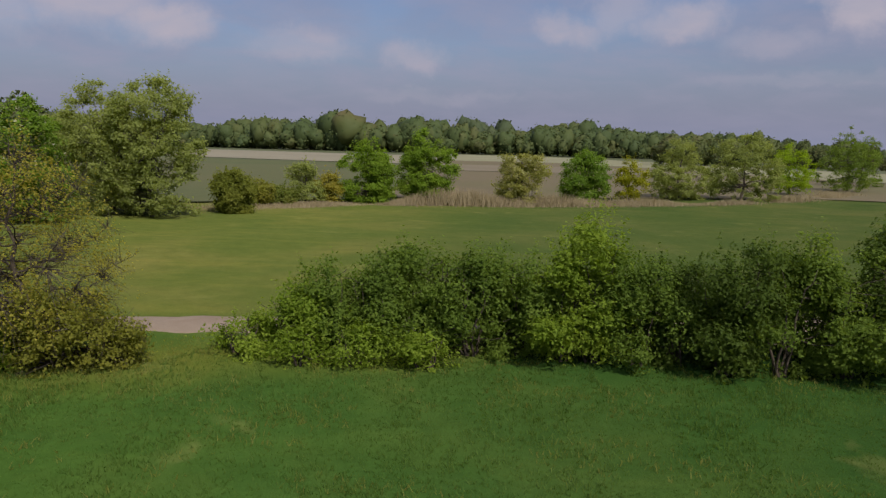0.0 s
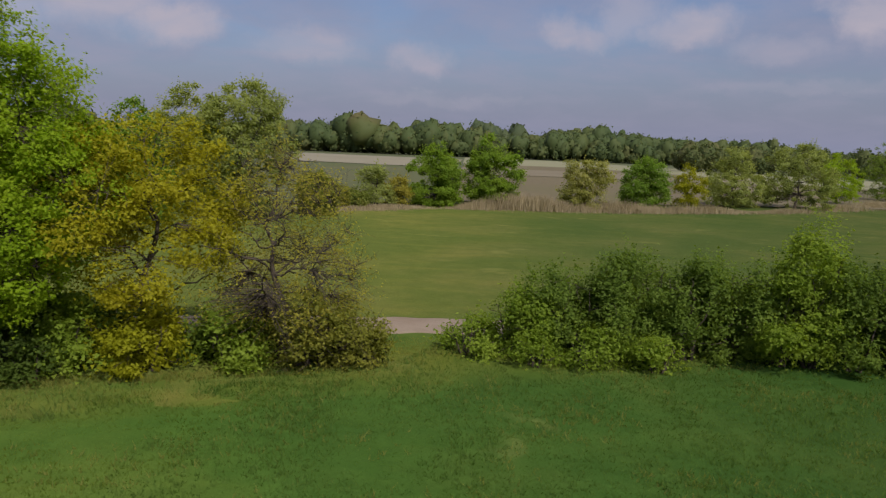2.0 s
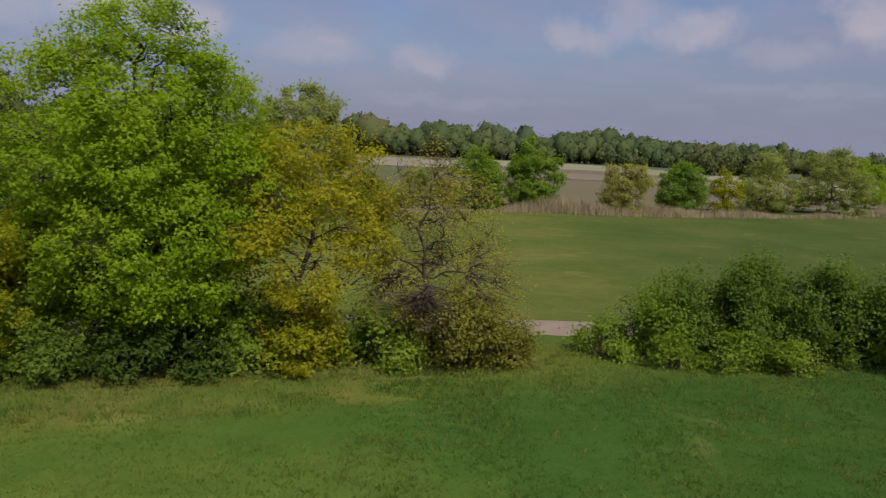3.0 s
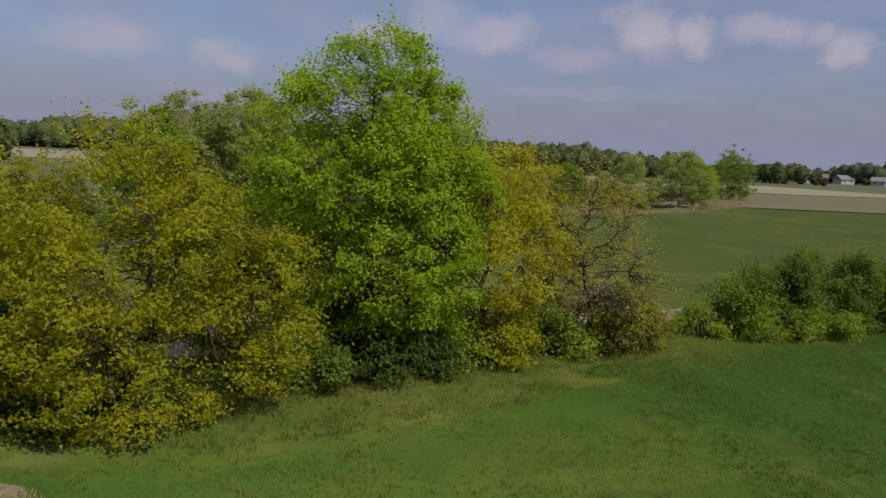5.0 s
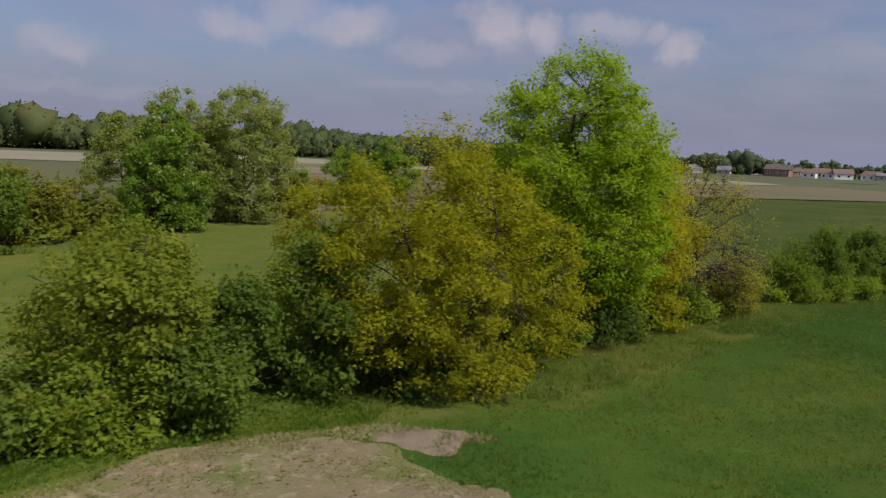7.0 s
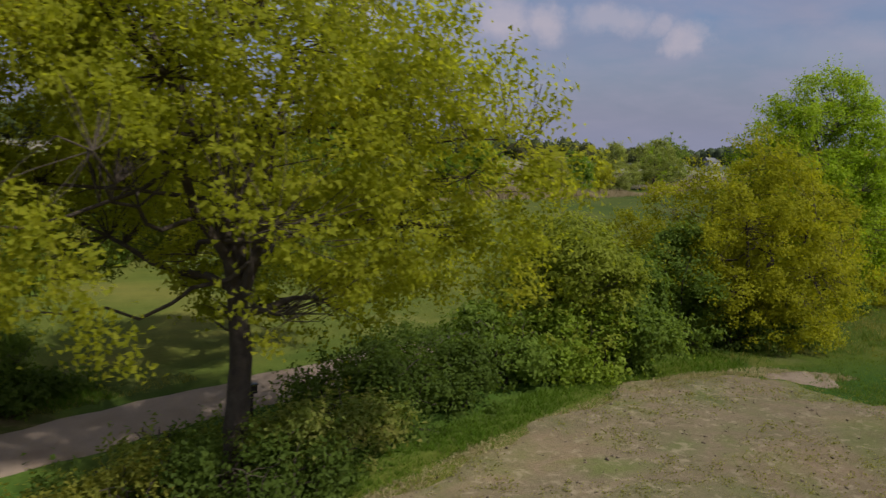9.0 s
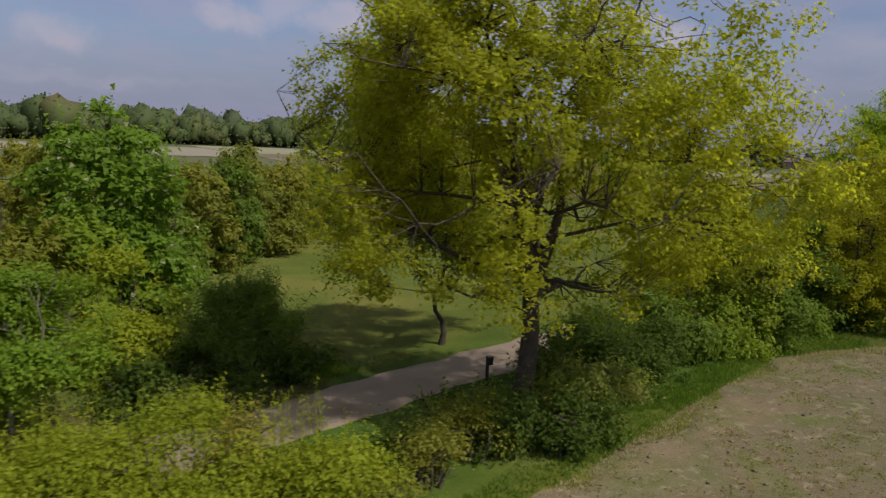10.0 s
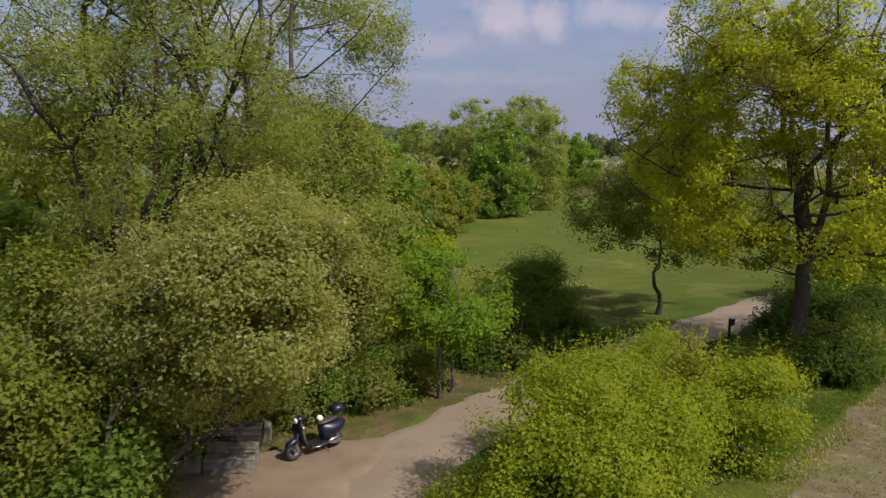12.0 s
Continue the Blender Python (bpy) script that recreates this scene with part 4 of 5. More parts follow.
# brambles east of -55.8 take dark leaves in place of the oak's shade
for n, (x, y, r, h) in enumerate(((-60.3, 10.4, 0.6, 0.55), (-59.2, 10.7, 0.7, 0.7), (-58.1, 10.9, 0.6, 0.5), (-57.0, 11.4, 0.6, 0.55), (-61.3, 10.2, 0.7, 0.8), (-60.0, 11.7, 1.1, 1.3), (-58.2, 11.9, 1.1, 1.1), (-56.6, 12.3, 1.1, 1.0), (-56.0, 13.2, 0.8, 0.8), (-53.5, 13.3, 0.9, 0.8), (-52.0, 13.9, 0.9, 0.8), (-59.1, 11.2, 0.8, 0.8), (-57.4, 11.5, 0.8, 0.75), (-56.0, 12.0, 0.7, 0.7), (-54.0, 12.3, 0.5, 0.35), (-60.9, 10.9, 0.8, 0.9), (-58.6, 12.8, 1.0, 1.4))):
    shrub("bramble", x, y, r, h, L_DARK if x > -55.8 else L_BRAMBLE if n % 3 else L_SCRUB, "tangled low bramble on the bank of the track", 110 + n, "brambles along the track", 0.9, (0.1, 0.07))
for n, (x, y, r, h) in enumerate(((-59.6, 10.2, 0.9, 1.2), (-58.7, 10.5, 0.9, 1.3), (-57.8, 10.7, 0.9, 1.3), (-57.0, 11.0, 0.8, 1.2), (-56.3, 11.4, 0.8, 1.1))):
    shrub("bramble", x, y, r, h, L_HEDGE if n % 2 else L_BRAMBLE, "tall leafy bramble on the bank behind the lay-by", 140 + n, "brambles along the track", 1.0, (0.08, 0.058), per=45, shoots=0.4)
for n, (x, y, h, r) in enumerate(((-61.2, 10.4, 12.6, 4.7), (-62.6, 11.2, 12.4, 4.4), (-67.0, 13.2, 13.0, 4.6))):
    plant("willow", (x, y, 0), "tall open willow with thin pale green leaves", "tree", h,
          [(0.36, r * 0.6), (0.5, r), (0.7, r), (0.88, r * 0.7), (1, r * 0.25)], L_WILLOW, clumps=(660, 520, 260)[n], per=(80, 70, 60)[n], size=(0.1, 0.038), clump=0.46,
          trunk=0.27, leaders=6, split=0.2, limbs=18, fork=0.44, seed=120 + n, gap=0.05, lumps=0.25, inner=0.45, upright=0.6, mass=(0.14, 0.24), far_out=0.92, twig=0.012, twig_reach=2.0, twigs_per=1, twig_share=0.45, limb_out=(0.5, 0.74), crown_at=(0.9, 0.3) if n == 0 else (0, 0), bark=BARK)
plant("young_tree", (-55.3, 11.0, 0), "small fresh green tree with a thin grey trunk", "tree", 4.0,
      [(0.36, 0.8), (0.5, 1.4), (0.7, 1.45), (0.9, 0.8), (1, 0.2)], L_FAROAK, clumps=230, per=80, size=(0.085, 0.065), clump=0.34, trunk=0.06, bark=BARK_GREY, limbs=7, seed=125)
shrub("shrub", -57.0, 14.6, 1.6, 3.4, L_SCRUB, "olive shrub behind pale blossom", 109)
shrub("shrub", -54.0, 15.4, 1.6, 3.4, L_BRIGHT, "yellow-green shrub at the edge of the meadow", 126)
shrub("broom_shrub", -51.0, 14.4, 1.75, 3.1, L_HEDGE, "dark green dense broom-like shrub beside the track", 127, profile=[(0.02, 0.75), (0.3, 1.0), (0.6, 0.95), (0.85, 0.7), (1, 0.35)],
      size=(0.2, 0.03), density=1.3)
# dark scrub added where the oak's shadow falls on the grass
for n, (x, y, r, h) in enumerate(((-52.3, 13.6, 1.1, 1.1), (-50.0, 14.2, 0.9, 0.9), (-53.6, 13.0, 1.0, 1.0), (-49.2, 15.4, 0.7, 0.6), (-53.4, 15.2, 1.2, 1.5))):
    shrub("shrub", x, y, r, h, L_DARK, "low dark scrub added as shade beside a meadow", 340 + n)
plant("small_tree", (-44.6, 16.4, 0), "spreading dull green tree with a thin bent trunk on the meadow", "tree", 6.2,
      [(0.36, 1.7), (0.46, 3.1), (0.66, 3.2), (0.86, 2.1), (1, 0.5)], L_SMALL, clumps=520, per=60, size=(0.1, 0.075), clump=0.4, trunk=0.1, limbs=12, fork=0.34, seed=128, crown_at=(-0.5, 0),
      mass=(0.22, 0.4), far_out=0.84)

# ---- the row of shrubs running north and the chestnuts ----
for n, (x, y, r, h, leaf) in enumerate(((-57.8, 19.2, 2.3, 7.0, L_SCRUB), (-55.4, 20.4, 1.6, 3.8, L_MID), (-56.6, 27.5, 2.4, 6.2, L_SCRUB), (-52.4, 28.0, 2.0, 5.0, L_HEDGE), (-50.6, 30.6, 2.1, 5.2, L_SCRUB),
                                       (-49.2, 33.4, 2.2, 5.4, L_HEDGE), (-47.2, 36.4, 2.2, 5.0, L_ROW), (-45.0, 39.6, 2.3, 5.4, L_SCRUB), (-42.6, 43.0, 2.3, 4.6, L_HEDGE), (-40.4, 46.2, 2.2, 4.3, L_SCRUB),
                                       (-38.4, 48.8, 1.9, 4.4, L_ROW), (-42.4, 47.4, 2.6, 4.8, L_SCRUB), (-66.0, 16.0, 2.6, 5.2, L_HEDGE), (-69.0, 18.0, 2.8, 5.6, L_HEDGE), (-65.0, 24.0, 3.0, 7.8, L_SCRUB), (-70.0, 26.0, 3.0, 8.2, L_HEDGE), (-61.0, 27.0, 2.8, 7.0, L_HEDGE), (-57.0, 33.0, 2.6, 6.4, L_SCRUB),
                                       (-46.6, 47.0, 2.6, 6.0, L_ROW), (-52.0, 38.0, 2.6, 6.0, L_HEDGE))):
    shrub("shrub", x, y, r, h, leaf, "tall shrub in a row along the meadow", 130 + n, "shrub row along the meadow", 0.3, (0.22, 0.16), twig_share=0.1, gap=-1.5)
for n, (x, y, h, r, top) in enumerate(((-54.3, 23.4, 7.3, 2.8, 0.8), (-33.8, 52.2, 8.9, 3.5, 0.7))):
    plant("horse_chestnut", (x, y, 0), "horse chestnut in full leaf with white flower candles", "tree", h,
          [(0.04, r * 0.85), (0.22, r), (0.45, r * (0.6 + top * 0.45)), (0.7, r * top), (0.9, r * (top - 0.3)), (1, 0.15)], L_CHEST, clumps=480, per=55, size=(0.22, 0.16), clump=0.42,
          trunk=0.2, limbs=10, fork=0.2, seed=150 + n, gap=-2.0, lumps=0.1, lobes=46, mass=(0.28, 0.42), far_out=0.78)

# ---- the far edge of the meadow ----
def far_tree(name, x, y, h, r, leaf, label, seed, profile=None, **more):
    return plant(name, (x, y, 0), label, "tree", h, scaled(profile or [(0.02, 0.8), (0.2, 1.0), (0.45, 1.0), (0.7, 0.85), (0.9, 0.5), (1, 0.15)], r), leaf,
                 mass=(0.26, 0.42), far_out=0.78, lobes=44, lumps=more.pop("lumps", 0.08), clumps=more.pop("clumps", 300), per=more.pop("per", 60), size=(0.2, 0.15), clump=0.5, trunk=0.18, limbs=7, seed=seed, gap=more.pop("gap", -2.0), **more)


for n, (x, y, h, r) in enumerate(((-27.4, 58.6, 10.8, 4.2), (-31.3, 60.0, 10.6, 4.0), (-36.0, 64.0, 8.4, 3.4))):
    far_tree("willow", x, y, h, r, L_FARWILLOW, "old tall grey-green willow at the edge of the meadow", 160 + n, [(0.02, 0.75), (0.3, 1.0), (0.6, 1.0), (0.85, 0.8), (1, 0.4)], clumps=(480, 440, 260)[n], gap=-0.5, stray=320, leaders=6, split=0.1, bark=BARK_GREY)
far_tree("shrub", -22.6, 64.0, 3.6, 1.9, L_ROW, "rounded olive shrub at the meadow edge", 165)
far_tree("leafy_tree", -13.0, 79.5, 7.0, 3.1, L_FAROAK, "dense fresh green leafy tree at the far meadow edge", 166, [(0.02, 0.75), (0.2, 1.0), (0.5, 0.95), (0.75, 0.72), (0.92, 0.4), (1, 0.12)], clumps=320, per=85)
far_tree("leafy_tree", -6.9, 81.5, 8.0, 3.3, L_FAROAK, "dense fresh green leafy tree at the far meadow edge", 167, [(0.02, 0.75), (0.2, 1.0), (0.5, 0.95), (0.75, 0.72), (0.92, 0.4), (1, 0.12)], clumps=320, per=85)
far_tree("blossom_tree", 3.5, 82.6, 6.3, 3.1, L_PALE, "rounded hawthorn with pale blossom at the meadow edge", 168, clumps=220)
far_tree("leafy_tree", 11.2, 88.0, 6.0, 3.2, L_CHEST, "rounded dense green tree at the far meadow edge", 169, clumps=340, per=75)
far_tree("shrub", 17.0, 90.0, 5.2, 2.0, L_OLIVE, "thin grey-green shrub at the meadow edge", 170, clumps=90)
far_tree("willow", 25.0, 97.5, 8.0, 4.2, L_FARWILLOW, "broad pale green willow at the meadow edge", 171, clumps=300)
far_tree("willow", 33.0, 97.5, 8.4, 5.2, L_FARWILLOW, "broad pale green willow at the meadow edge", 172, clumps=340)
far_tree("leafy_tree", 46.2, 114.0, 7.6, 3.6, L_OAK, "bright green rounded tree by the willows", 173, clumps=200)
far_tree("tree_group", 62.0, 129.0, 11.0, 5.2, L_HEDGE, "tall dark trees at the field edge", 174, clumps=260)
far_tree("tree_group", 75.0, 150.0, 10.0, 5.0, L_HEDGE, "tall dark trees at the field edge", 175, clumps=200)
far_tree("shrub", -19.0, 76.0, 4.4, 2.1, L_FARWILLOW, "thin pale budding shrub among the reeds", 176, clumps=90, gap=0.1)
far_tree("shrub", -23.0, 72.5, 2.6, 1.6, L_SCRUB, "low shrub among the reeds", 177, clumps=70)
far_tree("shrub", -17.0, 77.5, 3.2, 1.6, L_BARE, "low brown shrub among the reeds", 178, clumps=70)
far_tree("shrub", -21.0, 74.0, 1.8, 1.5, L_BRAMBLE, "low brown shrub among the reeds", 179, clumps=60)


def reeds():
    rng = np.random.default_rng(9)
    line = np.array([(-27, 63.5), (-21, 71), (-15.5, 75.5), (-8, 78.5), (2, 79.8), (14, 84.5), (29, 91), (42, 102), (56, 116)], float)
    n = 32000
    s = rng.uniform(0, len(line) - 1.001, n)
    i = s.astype(int)
    p = line[i] + (line[i + 1] - line[i]) * (s - i)[:, None] + rng.normal(size=(n, 2)) * [1.0, 1.3]
    tall = np.clip(0.45 + 0.8 * lump(rng, 8, 0.22)(np.c_[p, 0 * s]), 0.08, 1.9) * rng.uniform(0.35, 1.1, n)
    foot = np.c_[p, 0 * s - 0.05]
    a = rng.uniform(0, math.pi, n)
    w = np.c_[np.cos(a), np.sin(a), 0 * a] * 0.035
    tip = foot + np.c_[rng.normal(size=(n, 2)) * 0.22 * tall[:, None], tall]
    v = np.stack([foot - w, foot + w, tip], 1).reshape(-1, 3)
    ob = new("reeds", quick("reeds", v, np.arange(3 * n).reshape(-1, 3), REED))
    tagged(ob, "belt of dry straw-coloured reeds along a ditch", "reeds", kind="stuff")


reeds()


def far_wood(name, line, depth, height, count, leaf, label, seed, per=320, leafs=1.0, tall=None):
    """A distant wood: rounded crowns of leaf clumps along a line; tall: the height's share at each point of the line."""
    rng = np.random.default_rng(seed)
    line = np.array(line, float)
    s = rng.uniform(0, len(line) - 1.001, count)
    i = s.astype(int)
    p = line[i] + (line[i + 1] - line[i]) * (s - i)[:, None]
    p[:, 1] += rng.uniform(0, depth, count)
    p[:, 0] += rng.uniform(-4, 4, count)
    h = height * rng.uniform(0.62, 1.06, count) * (1 + 0.24 * lump(rng, 8, 0.03)(np.c_[p, 0 * s]))
    if tall:
        h *= np.interp(s, np.arange(len(line)), tall)
    low = rng.random(count) < 0.35
    h = np.where(low, h * 0.55, h)
    p[:, 1] -= low * 6
    r = h * rng.uniform(0.3, 0.5, count)
    u = rng.normal(size=(count, per, 3))
    u /= np.linalg.norm(u, axis=2, keepdims=True)
    # each crown is a bunch of a few rounded masses
    knob = rng.normal(size=(count, 6, 3))
    knob /= np.linalg.norm(knob, axis=2, keepdims=True)
    near = np.maximum(0, np.einsum("cpi,cki->cpk", u, knob)).max(2)
    u *= ((0.66 + 0.34 * near**3) * rng.uniform(0.9, 1.08, (count, per)))[..., None]
    c = np.stack([p[:, None, 0] + u[..., 0] * r[:, None], p[:, None, 1] + u[..., 1] * r[:, None], h[:, None] * (0.5 + 0.5 * u[..., 2])], -1).reshape(-1, 3)
    v, f = leaves(rng, c, u.reshape(-1, 3), leafs, leafs * 0.9, 0.8)
    # the dense inside of each crown
    e, a = np.meshgrid(np.linspace(-0.5, 0.5, 7) * math.pi, np.arange(9) * 2 * math.pi / 9, indexing="ij")
    ball = np.stack([np.cos(e) * np.cos(a), np.cos(e) * np.sin(a), np.sin(e)], -1).reshape(-1, 3)
    bulge = np.maximum(0, np.einsum("pi,cki->cpk", ball, knob)).max(2)
    body = ball[None] * ((0.58 + 0.38 * bulge**3) * rng.uniform(0.8, 1.08, bulge.shape))[..., None]
    bv = np.stack([p[:, None, 0] + body[..., 0] * r[:, None], p[:, None, 1] + body[..., 1] * r[:, None], h[:, None] * (0.5 + 0.5 * body[..., 2])], -1).reshape(-1, 3)
    i, j = np.meshgrid(np.arange(6), np.arange(9), indexing="ij")
    quad = np.stack([i * 9 + j, i * 9 + (j + 1) % 9, (i + 1) * 9 + (j + 1) % 9, (i + 1) * 9 + j], -1).reshape(-1, 4)
    tri = np.concatenate([quad[:, [0, 1, 2]], quad[:, [0, 2, 3]]])
    f = np.concatenate([f, (tri[None] + 63 * np.arange(count)[:, None, None]).reshape(-1, 3) + len(v)])
    ob = new(name, quick(name, np.concatenate([v, bv]), f, leaf))
    tagged(ob, label, "wood", kind="stuff")
    return ob


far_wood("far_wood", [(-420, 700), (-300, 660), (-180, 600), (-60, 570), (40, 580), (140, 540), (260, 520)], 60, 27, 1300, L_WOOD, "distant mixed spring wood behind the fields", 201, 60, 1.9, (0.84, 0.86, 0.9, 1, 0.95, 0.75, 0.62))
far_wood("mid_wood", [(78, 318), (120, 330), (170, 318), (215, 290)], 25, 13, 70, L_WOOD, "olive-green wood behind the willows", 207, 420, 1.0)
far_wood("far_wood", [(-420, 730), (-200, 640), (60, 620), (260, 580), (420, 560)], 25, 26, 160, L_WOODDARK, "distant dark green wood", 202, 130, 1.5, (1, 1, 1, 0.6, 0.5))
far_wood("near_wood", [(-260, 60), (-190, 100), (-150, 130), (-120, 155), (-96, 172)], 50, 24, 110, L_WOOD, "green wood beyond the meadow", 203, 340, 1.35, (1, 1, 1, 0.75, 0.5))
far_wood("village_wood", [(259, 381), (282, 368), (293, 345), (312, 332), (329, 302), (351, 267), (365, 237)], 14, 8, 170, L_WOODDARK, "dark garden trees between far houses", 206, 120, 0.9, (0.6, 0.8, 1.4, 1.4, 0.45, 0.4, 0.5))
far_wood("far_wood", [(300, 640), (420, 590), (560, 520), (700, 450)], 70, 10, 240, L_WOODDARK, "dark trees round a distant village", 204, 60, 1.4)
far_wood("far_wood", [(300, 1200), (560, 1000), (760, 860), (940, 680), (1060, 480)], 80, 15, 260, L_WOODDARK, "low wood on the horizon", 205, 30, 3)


# ---- grass ----
def blades(name, poly, per_m2, tall, wide, mat, label, seed, avoid=(), ragged=0.0, bunch=4, thin=0.0):
    rng = np.random.default_rng(seed)
    xs, ys = np.array(poly).T
    area = (xs.max() - xs.min()) * (ys.max() - ys.min())
    n = int(area * per_m2)
    p = np.stack([rng.uniform(xs.min(), xs.max(), n), rng.uniform(ys.min(), ys.max(), n)], 1)
    w = lump(rng, 12, 1.4)(np.c_[p, np.zeros(n)])
    keep = inside(p[:, 0] + ragged * w, p[:, 1] + ragged * w, poly)
    for other in avoid:
        keep &= ~inside(p[:, 0] + ragged * w, p[:, 1] + ragged * w, other)
    if thin:
        keep &= w > thin
    near = np.full(n, 9.0)
    for a in range(0, len(track_line), 2):
        near = np.minimum(near, abs(p[:, 0] - track_line[a, 0]) + abs(p[:, 1] - track_line[a, 1]))
    keep &= near > 1.5
    p, w = p[keep], w[keep]
    p = np.repeat(p, bunch, 0) + rng.normal(size=(len(p) * bunch, 2)) * 0.05
    n = len(p)
    h = tall * rng.uniform(0.5, 1.25, n) * (1 + 0.3 * np.repeat(w, bunch)).clip(0.4)
    a = rng.uniform(0, 2 * math.pi, n)
    foot = np.c_[p, rise(p[:, 0], p[:, 1]) - 0.02]
    side = np.c_[np.cos(a), np.sin(a), 0 * a] * wide / 2
    tip = foot + np.c_[rng.normal(size=(n, 2)) * 0.4 * h[:, None], h]
    v = np.stack([foot - side, foot + side, tip], 1).reshape(-1, 3)
    ob = new(name, quick(name, v, np.arange(3 * n).reshape(-1, 3), mat))
    tagged(ob, label, "grass", kind="stuff")
    return ob


MEADOW = [(-30, 9.6), (-27.5, 6), (14, 6), (18, 21), (-10, 22.5), (-13, 19.5), (-20, 17), (-28, 13.5), (-30, 12.5)]
blades("grass", [(-15.5, 6), (14, 6), (18, 21), (-10, 22.5), (-13, 19.5), (-15.5, 18.6)], 62, 0.1, 0.026, BLADE, "lush green meadow grass", 301, ragged=1.5)
blades("grass", [(-30, 9.6), (-27.5, 6), (-13.5, 6), (-13.5, 19.3), (-20, 17), (-28, 13.5), (-30, 12.5)], 46, 0.085, 0.024, BLADE_MID, "yellower meadow grass towards a bare field", 315, ragged=1.5)
blades("grass", MEADOW, 10, 0.12, 0.02, BLADE_DRY, "paler dry tufts in the meadow grass", 302, thin=0.1)
blades("grass", [(-31, 12), (-34, 12), (-36, 11.5), (-40, 9.7), (-44, 7.6), (-48.5, 5.7), (-52, 4.2), (-52, 5.4), (-48, 6.8), (-44, 9), (-39, 11.4), (-34, 13.2), (-27, 14)], 150, 0.13, 0.022,
       BLADE_VIVID, "tall green grass verge along a field", 303)
blades("grass", [(-62, 10), (-58, 10), (-52, 12.6), (-46, 15.2), (-46, 17), (-53, 14.6), (-60, 12.4), (-62, 12)], 90, 0.2, 0.02, BLADE_VIVID, "thin green grass beside the track", 304, thin=0.7)
blades("grass", [(-10.5, 20.0), (-13, 17.8), (-17, 15.6), (-22, 13.6), (-27, 12.0), (-30.5, 12.0), (-31, 13.6), (-27, 14.6), (-20, 17), (-12, 20.6)], 12, 0.2, 0.02,
       BLADE_DRY, "tall dry straw-coloured grass along the trees", 305, ragged=0.6)
blades("grass", [(-10.5, 20.0), (-13, 17.8), (-17, 15.6), (-22, 13.6), (-27, 12.0), (-30.5, 12.0), (-31, 13.6), (-27, 14.6), (-20, 17), (-12, 20.6)], 26, 0.18, 0.022,
       BLADE, "tall green grass along the trees", 306, ragged=0.6)
blades("grass", [(-62, 9.6), (-58, 9.8), (-52, 12.6), (-46, 15.2), (-46, 16), (-53, 14), (-60, 11.4), (-62, 11)], 70, 0.14, 0.02, BLADE_DRY, "dry grass on the bank of the track", 307)


# ---- the lay-by: scooter, blocks, posts ----
def gloss(name, colour, rough=0.25, metal=0.0, coat=0.0):
    m, t, out = material(name)
    b = node(t, "ShaderNodeBsdfPrincipled", Metallic=metal)
    b.inputs["Coat Weight"].default_value = coat
    at = t.nodes.new("ShaderNodeTexCoord").outputs["Object"]
    dust = noise_tex(t, at, 9.0, 4, 0.6)
    t.links.new(mix(t, maths(t, "MULTIPLY", dust, 0.06), colour, (0.16, 0.14, 0.12)), b.inputs["Base Color"])
    t.links.new(maths(t, "MULTIPLY_ADD", dust, 0.2, rough - 0.06), b.inputs["Roughness"])
    t.links.new(b.outputs[0], out.inputs[0])
    return m


NAVY = gloss("navy_paint", (0.003, 0.004, 0.022), 0.35, 0.0, 0.12)
CHROME = gloss("chrome", (0.7, 0.7, 0.72), 0.12, 1.0)
RUBBER = gloss("tyre_rubber", (0.02, 0.02, 0.02), 0.8)
LEATHER = gloss("brown_seat", (0.05, 0.035, 0.03), 0.5)
BLACK = gloss("black_plastic", (0.012, 0.012, 0.018), 0.35, 0.0, 0.3)
LENS = gloss("lamp_glass", (0.6, 0.6, 0.58), 0.1)
REDLENS = gloss("red_lamp", (0.4, 0.02, 0.02), 0.2)
IVORY = gloss("ivory_shell", (0.72, 0.68, 0.5), 0.3, 0.0, 0.4)


def lathe(profile, axis="Y", seg=24, at=(0, 0, 0)):
    """A turned shape from pairs of radius and place along the axis."""
    bm = bmesh.new()
    rings = []
    for r, s in profile:
        ring = []
        for k in range(seg):
            a = 2 * math.pi * k / seg
            p = (r * math.cos(a), s, r * math.sin(a)) if axis == "Y" else (r * math.cos(a), r * math.sin(a), s)
            ring.append(bm.verts.new(Vector(p) + Vector(at)))
        rings.append(ring)
    for a, b in zip(rings, rings[1:]):
        for k in range(seg):
            bm.faces.new((a[k], a[(k + 1) % seg], b[(k + 1) % seg], b[k]))
    bmesh.ops.recalc_face_normals(bm, faces=bm.faces[:])
    return bm


def loft(sections, seg=16):
    """A closed skin through oval sections: centre, half width (y), half height (z), and lean of the section along x."""
    bm = bmesh.new()
    rings = []
    for (x, y, z), w, h, lean in sections:
        rings.append([bm.verts.new((x + lean * math.sin(2 * math.pi * k / seg), y + w * math.cos(2 * math.pi * k / seg), z + h * math.sin(2 * math.pi * k / seg))) for k in range(seg)])
    for a, b in zip(rings, rings[1:]):
        for k in range(seg):
            bm.faces.new((a[k], a[(k + 1) % seg], b[(k + 1) % seg], b[k]))
    bm.faces.new(rings[0])
    bm.faces.new(rings[-1][::-1])
    bmesh.ops.recalc_face_normals(bm, faces=bm.faces[:])
    return bm


def rod(points, r, sides=8):
    v, f = tube(points, [r] * len(points), sides)
    bm = bmesh.new()
    vs = [bm.verts.new(p) for p in v]
    for q in f:
        bm.faces.new([vs[k] for k in q])
    bm.faces.new(vs[:sides][::-1])
    bm.faces.new(vs[-sides:])
    return bm


